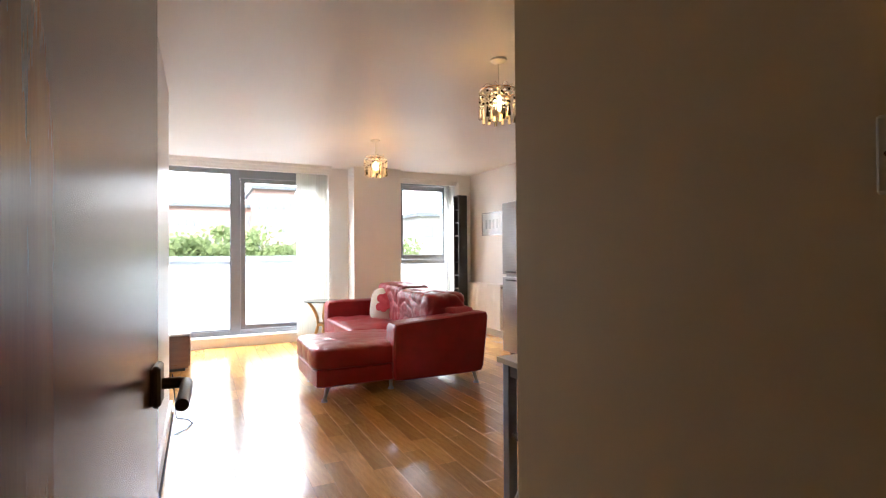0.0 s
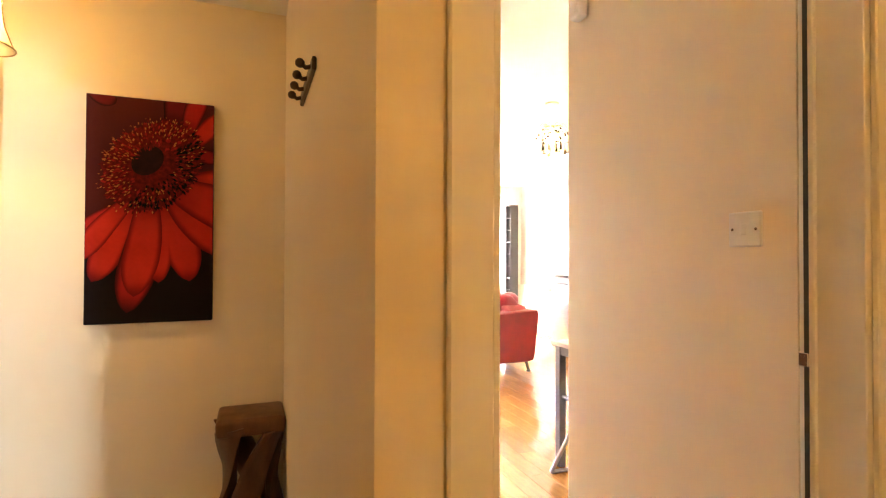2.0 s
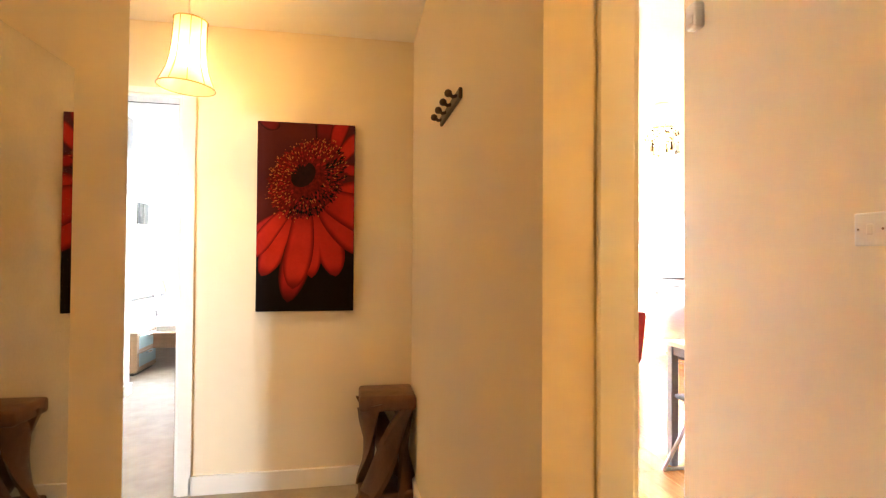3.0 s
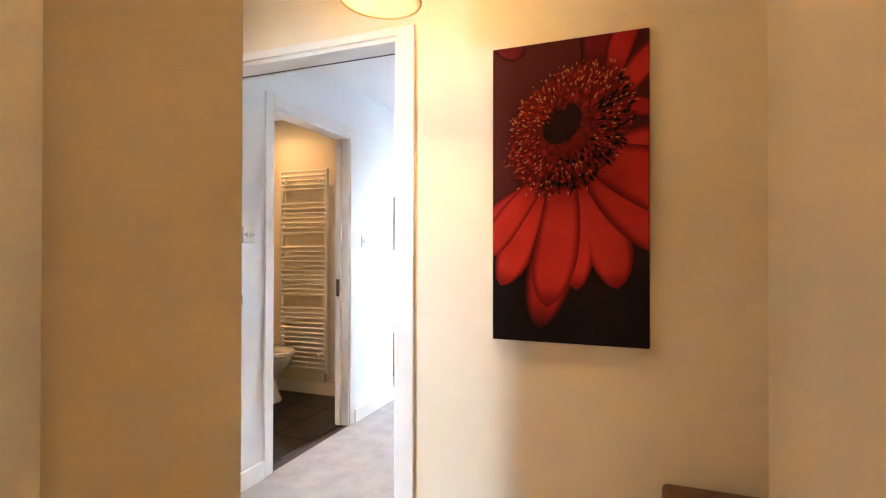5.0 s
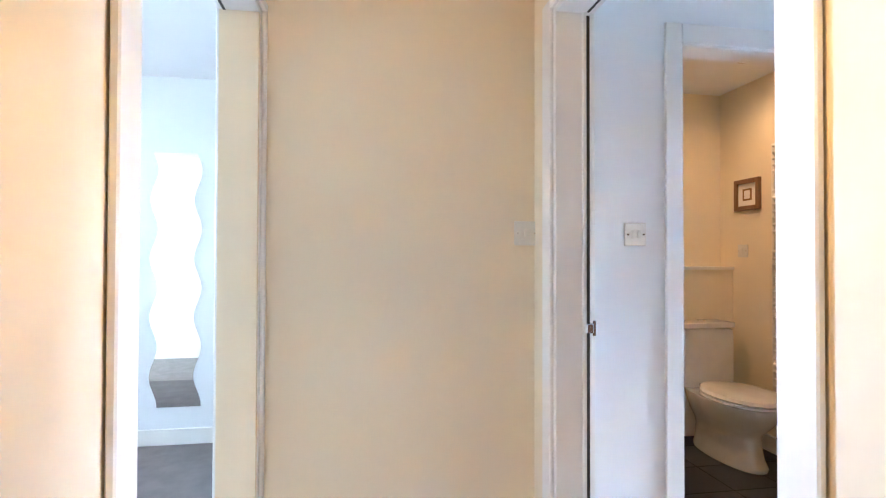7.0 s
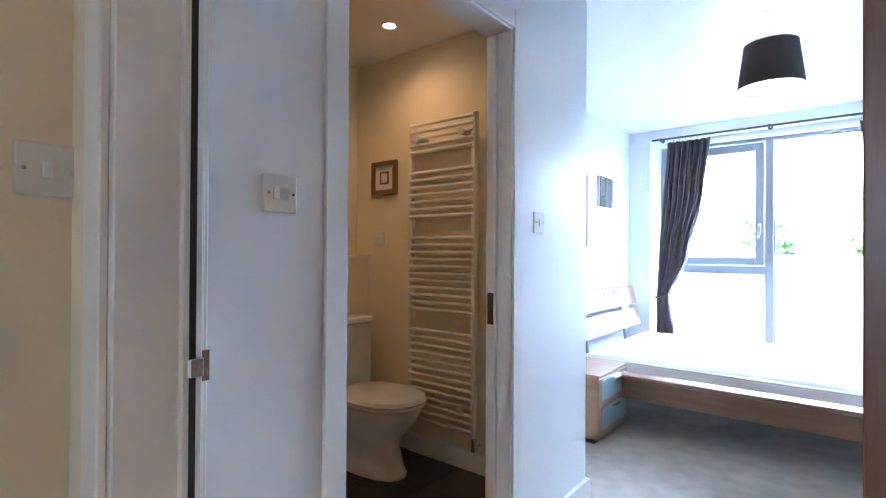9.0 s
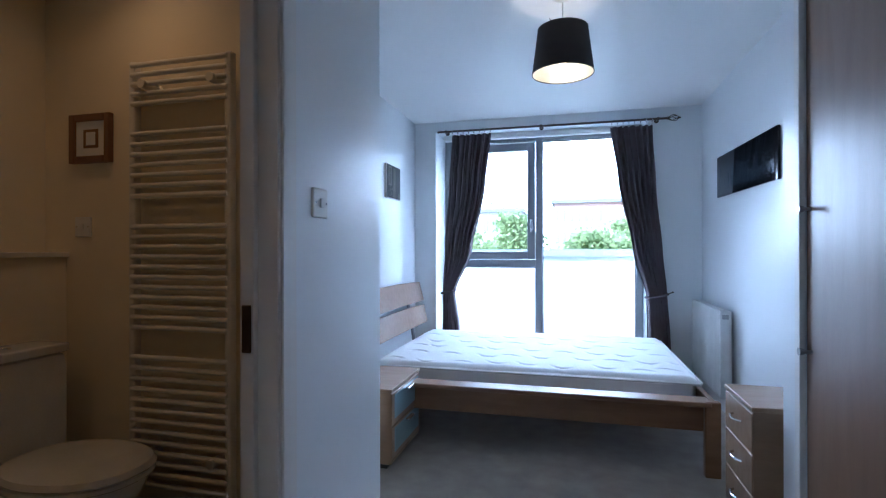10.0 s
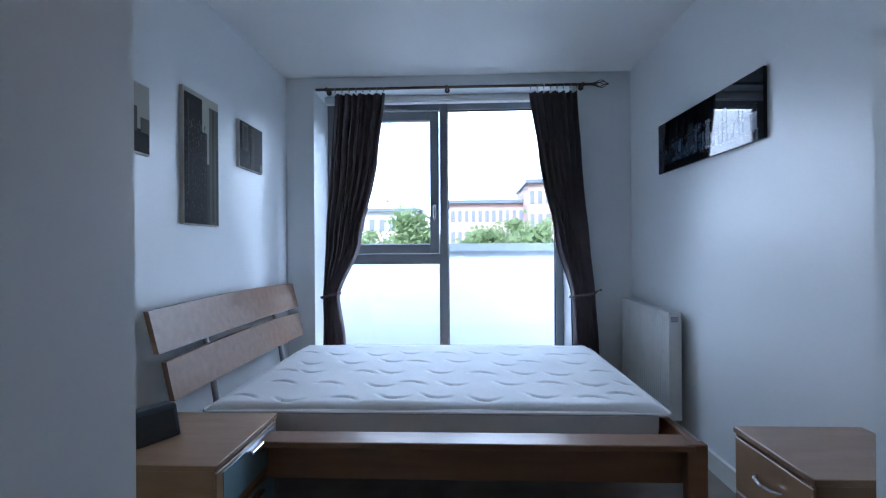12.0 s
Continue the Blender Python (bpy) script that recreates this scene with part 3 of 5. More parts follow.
switch_plate(pose(2.25, 1.695, 1.292, 0, 0, -90), "white plastic light switch beside the living room door")
switch_plate(pose(-0.99, 3.336, 1.312, 0, 0, 90), "white plastic light switch beside the bedroom door")
switch_plate(pose(-0.97, 3.745, 1.311, 0, 0, 90), "white plastic double light switch outside the bathroom", 2)
switch_plate(pose(-0.97, 4.936, 1.305, 0, 0, 90), "white plastic light switch on the bedroom wall")
switch_plate(pose(-2.30, 5.32, 1.27), "white plastic pull switch plate above the bathroom ledge")

RADW = material("white_radiator_enamel", (0.80, 0.80, 0.78), 0.3, rough_var=0.05)


def radiator(m, length, height, label):
    """A fluted panel radiator along local x, its face towards -y."""
    ob = thing("radiator", m, label, "radiator")
    bm = bmesh.new()
    n = int(length / 0.033)
    prev = None
    for i in range(n * 4 + 1):
        x = 0.02 + (length - 0.04) * i / (n * 4)
        y = -0.083 - (0.013 if i % 4 in (1, 2) else 0.0)
        col = [bm.verts.new((x, y + 0.006, 0.0)), bm.verts.new((x, y, 0.025)), bm.verts.new((x, y, height - 0.03)), bm.verts.new((x, y + 0.006, height - 0.008))]
        if prev:
            for a in range(3):
                bm.faces.new((prev[a], col[a], col[a + 1], prev[a + 1]))
        prev = col
    part("front_panel", bm, RADW, ob)
    bm = bmesh.new()
    rbox(bm, 0.02, -0.06, 0.0, length - 0.02, -0.045, height - 0.01, 0.003, 1)
    part("back_panel", bm, RADW, ob)
    for x0 in (0.0, length - 0.02):
        bm = bmesh.new()
        rbox(bm, x0, -0.098, 0.0, x0 + 0.02, -0.025, height, 0.005, 2)
        part("side_cover", bm, RADW, ob)
    bm = bmesh.new()
    rbox(bm, length - 0.0005, -0.085, height - 0.055, length + 0.001, -0.045, height - 0.025, 0.0004, 1)
    part("badge", bm, STEEL, ob, "small grey badge")
    bm = bmesh.new()
    for k in range(int(length / 0.02)):
        box(bm, 0.02 + k * 0.02, -0.085, height - 0.006, 0.03 + k * 0.02, -0.035, height - 0.001)
    for y in (-0.088, -0.035):
        box(bm, 0.02, y, height - 0.007, length - 0.02, y + 0.006, height)
    part("top_grille", bm, RADW, ob)
    bm = bmesh.new()
    rod(bm, (0.01, -0.06, 0.04), (-0.05, -0.06, 0.04), 0.008, seg=10)
    rod(bm, (-0.05, -0.06, -0.13), (-0.05, -0.06, 0.05), 0.008, seg=10)
    part("pipe", bm, CHROME, ob, "chrome pipe")
    bm = bmesh.new()
    lathe(bm, [(0.0, 0.0), (0.02, 0.0), (0.024, 0.02), (0.022, 0.06), (0.014, 0.07), (0.0, 0.07)], 16, (-0.05, -0.06, 0.05))
    part("valve", bm, PVC, ob, "white thermostat valve")
    for x in (0.1, length - 0.1):
        bm = bmesh.new()
        box(bm, x - 0.015, -0.045, 0.05, x + 0.015, 0.0, height - 0.05)
        part("wall_bracket", bm, RADW, ob)
    return ob


radiator(pose(0.83, 7.37, 0.145, 0, 0, -90) @ pose(-0.82, 0, 0), 0.82, 0.60, "white fluted panel radiator on the bedroom wall")
radiator(pose(5.40, 8.22, 0.12, 0, 0, -90), 0.94, 0.63, "white fluted panel radiator on the living room wall")


def superbox(bm, x0, y0, z0, x1, y1, z1, k=6.0, cuts=8, wrinkle=0.0, freq=6.0, seed=0.0, puff=0.0):
    """A soft rounded block with optional wrinkles."""
    before = set(bm.verts)
    verts = bmesh.ops.create_cube(bm, size=2)["verts"]
    edges = list({e for v in verts for e in v.link_edges})
    bmesh.ops.subdivide_edges(bm, edges=edges, cuts=cuts, use_grid_fill=True)
    got = [v for v in bm.verts if v not in before]
    c, h = Vector(((x0 + x1) / 2, (y0 + y1) / 2, (z0 + z1) / 2)), Vector(((x1 - x0) / 2, (y1 - y0) / 2, (z1 - z0) / 2))
    for v in got:
        u = v.co.copy()
        n = (abs(u.x) ** k + abs(u.y) ** k + abs(u.z) ** k) ** (1 / k)
        d = u / n
        p = Vector((c.x + d.x * h.x, c.y + d.y * h.y, c.z + d.z * h.z))
        if puff:
            p.z += puff * d.z * (1 - u.x * u.x) * (1 - u.y * u.y)
        if wrinkle:
            q = p * freq + Vector((seed, seed * 1.7, 0))
            fold = (1 - abs(noise.noise(q * 0.9 + Vector((9, 4, 2))))) ** 7
            p += d.normalized() * wrinkle * (0.8 * noise.noise(q) + 0.6 * abs(noise.noise(q * 2.3)) - 0.75 * fold)
        v.co = p


# ---- living room things ----
LEATHER = material("red_leather", (0.30, 0.009, 0.016), 0.34, second=(0.215, 0.007, 0.010), scale=9, fine=160, bump=0.55, rough_var=0.03, gloss=0.5)
sofa = thing("corner_sofa", pose(3.2, 6.5, 0), "glossy red leather corner sofa with a chaise", "sofa")
SX, SY = 3.2, 6.5


def sofa_part(name, args, label="", **kw):
    bm = bmesh.new()
    x0, y0, z0, x1, y1, z1 = args
    superbox(bm, x0 - SX, y0 - SY, z0, x1 - SX, y1 - SY, z1, **kw)
    return part(name, bm, LEATHER, sofa, label, smooth=True)


sofa_part("chaise_base", (2.40, 5.43, 0.12, 3.12, 6.26, 0.27), k=16, cuts=8)
sofa_part("chaise_cushion", (2.385, 5.42, 0.255, 3.30, 6.28, 0.44), k=9, cuts=40, wrinkle=0.011, freq=6, seed=1, puff=0.015)
sofa_part("seat_base", (2.98, 5.50, 0.12, 3.80, 7.55, 0.28), k=16, cuts=8)
sofa_part("seat_cushion", (2.93, 6.28, 0.26, 3.62, 7.46, 0.44), k=9, cuts=18, wrinkle=0.016, freq=5, seed=2, puff=0.012)
sofa_part("backrest", (3.62, 5.45, 0.12, 3.90, 7.62, 0.70), k=12, cuts=8)
sofa_part("back_cushion", (3.47, 5.60, 0.42, 3.88, 6.52, 0.82), k=7, cuts=46, wrinkle=0.019, freq=6.0, seed=3)
sofa_part("back_cushion", (3.52, 6.46, 0.42, 3.92, 7.30, 0.85), k=7, cuts=46, wrinkle=0.019, freq=6.0, seed=4)
sofa_part("far_arm", (2.97, 7.45, 0.12, 3.88, 7.68, 0.62), k=12, cuts=8)
bm = bmesh.new()
superbox(bm, 3.04 - SX, 5.36 - SY, 0.12, 3.90 - SX, 5.58 - SY, 0.60, k=18, cuts=10)
for v in bm.verts:
    t = (v.co.z - 0.12) / 0.48
    v.co.x += 0.06 * t * max(0.0, (v.co.x + 0.16) / 0.86)
    v.co.z += 0.06 * max(0.0, (v.co.x + 0.16) / 0.86) * t
part("near_arm", bm, LEATHER, sofa, smooth=True)
for x, y, lean in ((2.50, 5.49, -1), (2.53, 6.20, -1), (3.10, 5.62, 0), (3.86, 5.46, 1), (3.84, 7.58, 1), (3.02, 7.58, -1)):
    bm = bmesh.new()
    rod(bm, (x - SX - 0.02 * lean, y - SY, 0.14), (x - SX + 0.015 * lean, y - SY, 0.02), 0.022, 0.013, 14)
    rod(bm, (x - SX + 0.015 * lean, y - SY, 0.0), (x - SX + 0.015 * lean, y - SY, 0.02), 0.026, 0.02, 14)
    part("leg", bm, STEEL, sofa, "brushed steel leg", smooth=True)

CREAM = material("cream_cotton", (0.72, 0.68, 0.60), 0.9, second=(0.62, 0.58, 0.5), scale=9, fine=300, bump=0.4)
REDPRINT = material("red_flower_print", (0.45, 0.02, 0.04), 0.9, second=(0.62, 0.10, 0.12), scale=20, fine=300)
cush = thing("throw_cushion", look((3.52, 6.93, 0.61), (2.82, 6.2, 0.98)), "cream throw cushion with a red flower print on the sofa", "cushion")
bm = bmesh.new()
superbox(bm, -0.19, -0.19, -0.07, 0.19, 0.19, 0.07, k=4, cuts=10)
for v in bm.verts:
    v.co.z *= max(0.12, (1 - (v.co.x / 0.21) ** 2) * (1 - (v.co.y / 0.21) ** 2)) ** 0.6
part("cover", bm, CREAM, cush, smooth=True)
for k in range(7):
    bm = bmesh.new()
    a = k * 0.9
    p = (0.065 * math.cos(a), 0.065 * math.sin(a), -0.066) if k else (0, 0, -0.070)
    ball(bm, p, 0.05, 2, (1, 1, 0.12))
    part("petal_print", bm, REDPRINT, cush, "red printed petal")

GLASSTOP = material("smoked_glass", (0.03, 0.035, 0.035), 0.05, rough_var=0.02)
BEECH = material("golden_beech", (0.62, 0.36, 0.12), 0.4, second=(0.5, 0.27, 0.08), scale=4, stretch=(6, 6, 1), fine=40)
st = thing("side_table", pose(3.02, 7.97, 0), "round side table with smoked glass top and curved golden wooden legs", "side table")
bm = bmesh.new()
lathe(bm, [(0.0, 0.575), (0.235, 0.575), (0.24, 0.581), (0.235, 0.587), (0.0, 0.587)], 40)
part("glass_top", bm, GLASSTOP, st, smooth=True)
for k in range(3):
    a = k * 2.094 + 0.5
    bm = bmesh.new()
    pts = []
    for i in range(9):
        t = i / 8
        r = 0.06 + 0.13 * (2 * t - 1) ** 2
        pts.append((r * math.cos(a), r * math.sin(a), 0.016 + 0.556 * t))
    tube(bm, pts, 0.02, 10)
    part("leg", bm, BEECH, st, "curved golden wooden leg", smooth=True)
bm = bmesh.new()
rod(bm, (0, 0, 0.26), (0, 0, 0.30), 0.05, seg=16)
part("hub", bm, BEECH, st)

BLACKWOOD = material("black_brown_laminate", (0.022, 0.019, 0.018), 0.4, second=(0.03, 0.026, 0.024), scale=6)
tower = thing("media_tower", pose(5.10, 8.10, 0), "tall narrow black-brown shelf tower with empty compartments", "shelf")
for nm, a in (("side_panel", (0, 0, 0, 0.15, 0.014, 2.07)), ("side_panel", (0, 0.146, 0, 0.15, 0.16, 2.07)), ("back_panel", (0.142, 0.014, 0, 0.15, 0.146, 2.07)), ("top", (0, 0.014, 2.055, 0.142, 0.146, 2.07)), ("base", (0, 0.014, 0, 0.142, 0.146, 0.06))):
    bm = bmesh.new()
    rbox(bm, *a, 0.0015, 1)
    part(nm, bm, BLACKWOOD, tower)
for k in range(9):
    bm = bmesh.new()
    z = 0.25 + k * 0.2
    rbox(bm, 0.004, 0.014, z, 0.142, 0.146, z + 0.012, 0.001, 1)
    part("shelf", bm, STEEL if k % 3 == 0 else BLACKWOOD, tower)

PALEART = material("pale_print", (0.55, 0.60, 0.62), 0.3, second=(0.70, 0.73, 0.74), scale=8)
GREYART = material("grey_print", (0.28, 0.33, 0.35), 0.3, second=(0.40, 0.44, 0.46), scale=14)
pic = thing("framed_picture", pose(5.40, 7.60, 1.615, 0, 0, -90), "pale framed print on the living room wall", "picture")
bm = bmesh.new()
for a in ((-0.285, -0.168, -0.27, 0.168), (0.27, -0.168, 0.285, 0.168), (-0.27, -0.168, 0.27, -0.153), (-0.27, 0.153, 0.27, 0.168)):
    rbox(bm, a[0], -0.022, a[1], a[2], 0, a[3], 0.002, 1)
part("frame", bm, STEEL, pic, "thin silver frame")
bm = bmesh.new()
box(bm, -0.27, -0.012, -0.153, 0.27, -0.004, 0.153)
art = part("print", bm, PALEART, pic)
for k in range(4):
    bm = bmesh.new()
    box(bm, -0.19 + 0.1 * k, -0.0135, -0.07, -0.14 + 0.1 * k, -0.012, 0.06)
    part("motif", bm, GREYART, art)

fridge = thing("fridge_freezer", pose(4.75, 5.76, 0), "tall brushed steel fridge freezer with dark handles", "fridge")
bm = bmesh.new()
rbox(bm, 0.055, 0, 0.05, 0.63, 0.60, 1.77, 0.006, 2)
part("body", bm, STEEL, fridge)
bm = bmesh.new()
rbox(bm, 0.09, 0.02, 0.0, 0.6, 0.58, 0.05, 0.003, 1)
part("plinth", bm, BLACKWOOD, fridge)
for z0, z1 in ((0.06, 0.915), (0.945, 1.768)):
    bm = bmesh.new()
    rbox(bm, 0, 0.002, z0, 0.05, 0.598, z1, 0.010, 3)
    d = part("door", bm, STEEL, fridge, smooth=True)
    bm = bmesh.new()
    zz = z1 - 0.03 if z1 < 1 else z0 + 0.03
    tube(bm, [(-0.004, 0.10, zz), (-0.03, 0.13, zz), (-0.034, 0.30, zz), (-0.03, 0.47, zz), (-0.004, 0.50, zz)], 0.011, 10)
    part("handle", bm, BLACKWOOD, d, "dark bar handle", smooth=True)

table = thing("dining_table", pose(2.77, 2.55, 0), "small dining table with a pale top and grey steel legs", "table")
bm = bmesh.new()
rbox(bm, 0, 0, 0.705, 0.78, 0.80, 0.73, 0.004, 2)
part("tabletop", bm, material("pale_laminate", (0.66, 0.60, 0.52), 0.4, scale=5), table)
GREYLEG = material("grey_powder_coat", (0.22, 0.23, 0.25), 0.4)
for x, y in ((0.02, 0.02), (0.715, 0.02), (0.02, 0.735), (0.715, 0.735)):
    bm = bmesh.new()
    rbox(bm, x, y, 0, x + 0.045, y + 0.045, 0.705, 0.003, 1)
    part("leg", bm, GREYLEG, table)
bm = bmesh.new()
for a in ((0.065, 0.03, 0.715, 0.05), (0.065, 0.75, 0.715, 0.77), (0.03, 0.065, 0.05, 0.735), (0.73, 0.065, 0.75, 0.735)):
    box(bm, a[0], a[1], 0.65, a[2], a[3], 0.705)
part("apron", bm, GREYLEG, table)

chair = thing("folding_chair", pose(2.90, 2.95, 0), "folding chair with grey tubular frame beside the table", "chair")
for x in (-0.20, 0.20):
    bm = bmesh.new()
    tube(bm, [(x, 0.28, 0.012), (x, 0.0, 0.45), (x, -0.26, 0.84)], 0.011)
    part("leg", bm, STEEL, chair, smooth=True)
    bm = bmesh.new()
    tube(bm, [(x * 0.9, -0.22, 0.012), (x * 0.9, 0.02, 0.40), (x * 0.9, 0.12, 0.44)], 0.011)
    part("leg", bm, STEEL, chair, smooth=True)
for y in (0.28, -0.22):
    bm = bmesh.new()
    tube(bm, [(-0.20, y, 0.012), (0.20, y, 0.012)], 0.011)
    part("stretcher", bm, STEEL, chair, smooth=True)
bm = bmesh.new()
rbox(bm, -0.19, -0.16, 0.44, 0.19, 0.20, 0.465, 0.01, 2)
part("seat", bm, BLACKWOOD, chair)
bm = bmesh.new()
rbox(bm, -0.20, -0.275, 0.70, 0.20, -0.255, 0.85, 0.008, 2)
part("backrest", bm, BLACKWOOD, chair)

MAHOGANY = material("reddish_brown_wood", (0.20, 0.085, 0.04), 0.3, second=(0.13, 0.05, 0.025), scale=4, stretch=(1, 6, 6), fine=40, coat=0.3)
unit = thing("tv_bench", pose(0.96, 7.22, 0), "low reddish brown wooden media bench by the window", "cabinet")
bm = bmesh.new()
rbox(bm, 0, 0, 0.03, 0.52, 0.95, 0.36, 0.004, 1)
part("body", bm, MAHOGANY, unit)
# bench top coloured white: the window's reflection is put into its base colour
bm = bmesh.new()
rbox(bm, -0.005, -0.01, 0.36, 0.535, 0.96, 0.385, 0.005, 2)
part("top", bm, material("window_reflection_top", (0.78, 0.78, 0.78), 0.15), unit, "glossy top with the window's reflection painted in as white")
bm = bmesh.new()
rbox(bm, 0.02, 0.02, 0, 0.49, 0.93, 0.03, 0.002, 1)
part("plinth", bm, BLACKWOOD, unit)
for k in (0, 1):
    bm = bmesh.new()
    rbox(bm, 0.52, 0.01 + k * 0.47, 0.05, 0.535, 0.465 + k * 0.47, 0.35, 0.003, 1)
    part("door", bm, MAHOGANY, unit)
cable = thing("loose_cable", pose(1.45, 5.2, 0), "loose black cable on the floor by the wall", "cable")
bm = bmesh.new()
tube(bm, [(-0.05, 0.5, 0.30), (-0.03, 0.45, 0.12), (-0.02, 0.38, 0.006), (0.06, 0.30, 0.006), (0.09, 0.20, 0.006), (0.05, 0.08, 0.006), (-0.02, 0.0, 0.006)], 0.004, 6)
part("cord", bm, SEAL, cable)

BLIND = cloth_material("cream_fabric_blind", (0.74, 0.72, 0.66), 0.08)


def vertical_blind(m, length, stack, drop, label):
    """A headrail along local x with slats stacked at its far end."""
    ob = thing("vertical_blind", m, label, "blind")
    bm = bmesh.new()
    rbox(bm, 0, -0.03, 0, length, 0.025, 0.045, 0.004, 1)
    part("headrail", bm, TRIM, ob)
    bm = bmesh.new()
    rbox(bm, -0.01, -0.045, 0.03, length + 0.01, -0.034, 0.075, 0.003, 1)
    part("pelmet", bm, TRIM, ob)
    n = int(stack / 0.026)
    for k in range(n):
        x = length - 0.03 - k * 0.026
        a = 0.25 * math.sin(k * 1.7)
        bm = bmesh.new()
        c, s_ = math.cos(0.95 + a * 0.4), math.sin(0.95 + a * 0.4)
        prev = None
        for i in range(5):
            u = (i - 2) / 2 * 0.044
            bow = 0.006 * (1 - (i - 2) ** 2 / 4)
            p = (x + u * c - bow * s_, u * s_ + bow * c - 0.003)
            cur = [bm.verts.new((p[0], p[1], -drop)), bm.verts.new((p[0], p[1], -0.005))]
            if prev:
                bm.faces.new((prev[0], cur[0], cur[1], prev[1]))
            prev = cur
        part("slat", bm, BLIND, ob)
    return ob


vertical_blind(pose(0.96, 8.36, 2.29), 2.24, 0.42, 2.18, "cream vertical blind drawn aside at the balcony door")
vertical_blind(pose(4.20, 8.36, 2.24), 0.99, 0.20, 2.13, "cream vertical blind drawn aside at the side window")

CRYSTAL = material("clear_crystal", (0.9, 0.86, 0.78), 0.06, metal=0.3)
JET = material("black_bead", (0.02, 0.016, 0.014), 0.1)
BULB = material("lit_bulb", (1, 0.9, 0.75), 0.4, emit=(1.0, 0.72, 0.36, 3.2))


def bulb_part(parent, z, r=0.035):
    bm = bmesh.new()
    ball(bm, (0, 0, z), r, 3, (1, 1, 1.25))
    shadeless(part("bulb", bm, BULB, parent, "lit warm bulb", smooth=True))


def rose_and_cord(parent, z0, z1):
    bm = bmesh.new()
    lathe(bm, [(0.0, z1), (0.052, z1), (0.052, z1 - 0.012), (0.03, z1 - 0.026), (0.008, z1 - 0.032), (0.0, z1 - 0.032)], 24)
    part("ceiling_rose", bm, PLASTIC, parent, "white ceiling rose", smooth=True)
    bm = bmesh.new()
    rod(bm, (0, 0, z0), (0, 0, z1 - 0.03), 0.0035, seg=8)
    part("cord", bm, PLASTIC, parent)
    bm = bmesh.new()
    rod(bm, (0, 0, z0 - 0.05), (0, 0, z0), 0.017, 0.013, 14)
    part("lamp_holder", bm, PLASTIC, parent)


def bead_pendant(x, y):
    ob = thing("pendant_lamp", pose(x, y, 0), "small chandelier pendant with clear and black glass beads", "pendant lamp", "living room pendants")
    rose_and_cord(ob, 2.22, H)
    bulb_part(ob, 2.12)
    bm = bmesh.new()
    lathe(bm, [(0.115, 2.195), (0.12, 2.20), (0.115, 2.205), (0.11, 2.20), (0.115, 2.195)], 32)
    lathe(bm, [(0.055, 2.205), (0.06, 2.21), (0.055, 2.215), (0.05, 2.21), (0.055, 2.205)], 24)
    part("ring", bm, CHROME, ob, smooth=True)
    for k in range(8):
        a = k * math.pi / 4
        bm = bmesh.new()
        tube(bm, [(0.01 * math.cos(a), 0.01 * math.sin(a), 2.205), (0.05 * math.cos(a), 0.05 * math.sin(a), 2.235), (0.09 * math.cos(a), 0.09 * math.sin(a), 2.235), (0.12 * math.cos(a), 0.12 * math.sin(a), 2.20)], 0.003, 6)
        part("arm", bm, CHROME, ob)
    rnd = random.Random(5)
    for ring_r, count in ((0.118, 16), (0.058, 8)):
        for k in range(count):
            a = 2 * math.pi * k / count
            px, py = ring_r * math.cos(a), ring_r * math.sin(a)
            clear, dark = bmesh.new(), bmesh.new()
            z = 2.19 - 0.02 * rnd.random()
            for i in range(4):
                ball(dark if (i + k) % 3 == 0 else clear, (px, py, z), 0.0095, 1)
                z -= 0.026
            rod(dark if k % 3 == 0 else clear, (px, py, z - 0.055), (px, py, z + 0.01), 0.011, 0.004, 8)
            s_ = tagged(part("bead_string", clear, CRYSTAL, ob, "string of clear glass beads", smooth=True), kind="stuff")
            tagged(part("dark_bead", dark, JET, s_, "black glass beads", smooth=True), "black glass beads", kind="stuff")
    return ob


bead = bead_pendant(3.265, 4.087)
copy_thing(bead, pose(3.27, 6.52, 0))

sensor = thing("alarm_sensor", pose(2.25, 2.335, 2.14, 0, 0, -90), "small white plastic alarm motion sensor on the wall", "sensor")
bm = bmesh.new()
rbox(bm, -0.03, -0.045, -0.05, 0.03, 0, 0.05, 0.012, 3)
part("case", bm, PLASTIC, sensor, smooth=True)
bm = bmesh.new()
rbox(bm, -0.02, -0.049, -0.035, 0.02, -0.043, 0.0, 0.003, 2)
part("lens", bm, PVC, sensor)

# ---- hall things ----
canvas = thing("canvas_picture", pose(0.7015, 3.37, 1.42), "tall canvas print of a red gerbera flower on black", "picture")
CW, CH = 0.2485, 0.495
CANVAS = material("canvas_dark_print", (0.004, 0.002, 0.003), 0.7, second=(0.008, 0.003, 0.004), scale=5, fine=300, gloss=0.12)
PETAL = petal_material("canvas_petal_red", (0.46, 0.022, 0.013), (0.13, 0.005, 0.005))
PETALMID = petal_material("canvas_petal_mid_red", (0.34, 0.014, 0.014), (0.045, 0.003, 0.004))
PETALDIM = petal_material("canvas_petal_dark", (0.13, 0.006, 0.009), (0.012, 0.002, 0.003))
STAMEN = material("canvas_stamen_red", (0.17, 0.010, 0.007), 0.7, second=(0.05, 0.003, 0.004), scale=60, fine=300, gloss=0.1)
TIP = material("canvas_stamen_gold", (0.46, 0.17, 0.04), 0.7, second=(0.34, 0.07, 0.02), scale=60, fine=300, gloss=0.1)
STAMENLIT = material("canvas_stamen_lit_red", (0.34, 0.018, 0.014), 0.7, second=(0.20, 0.008, 0.008), scale=60, fine=300, gloss=0.1)


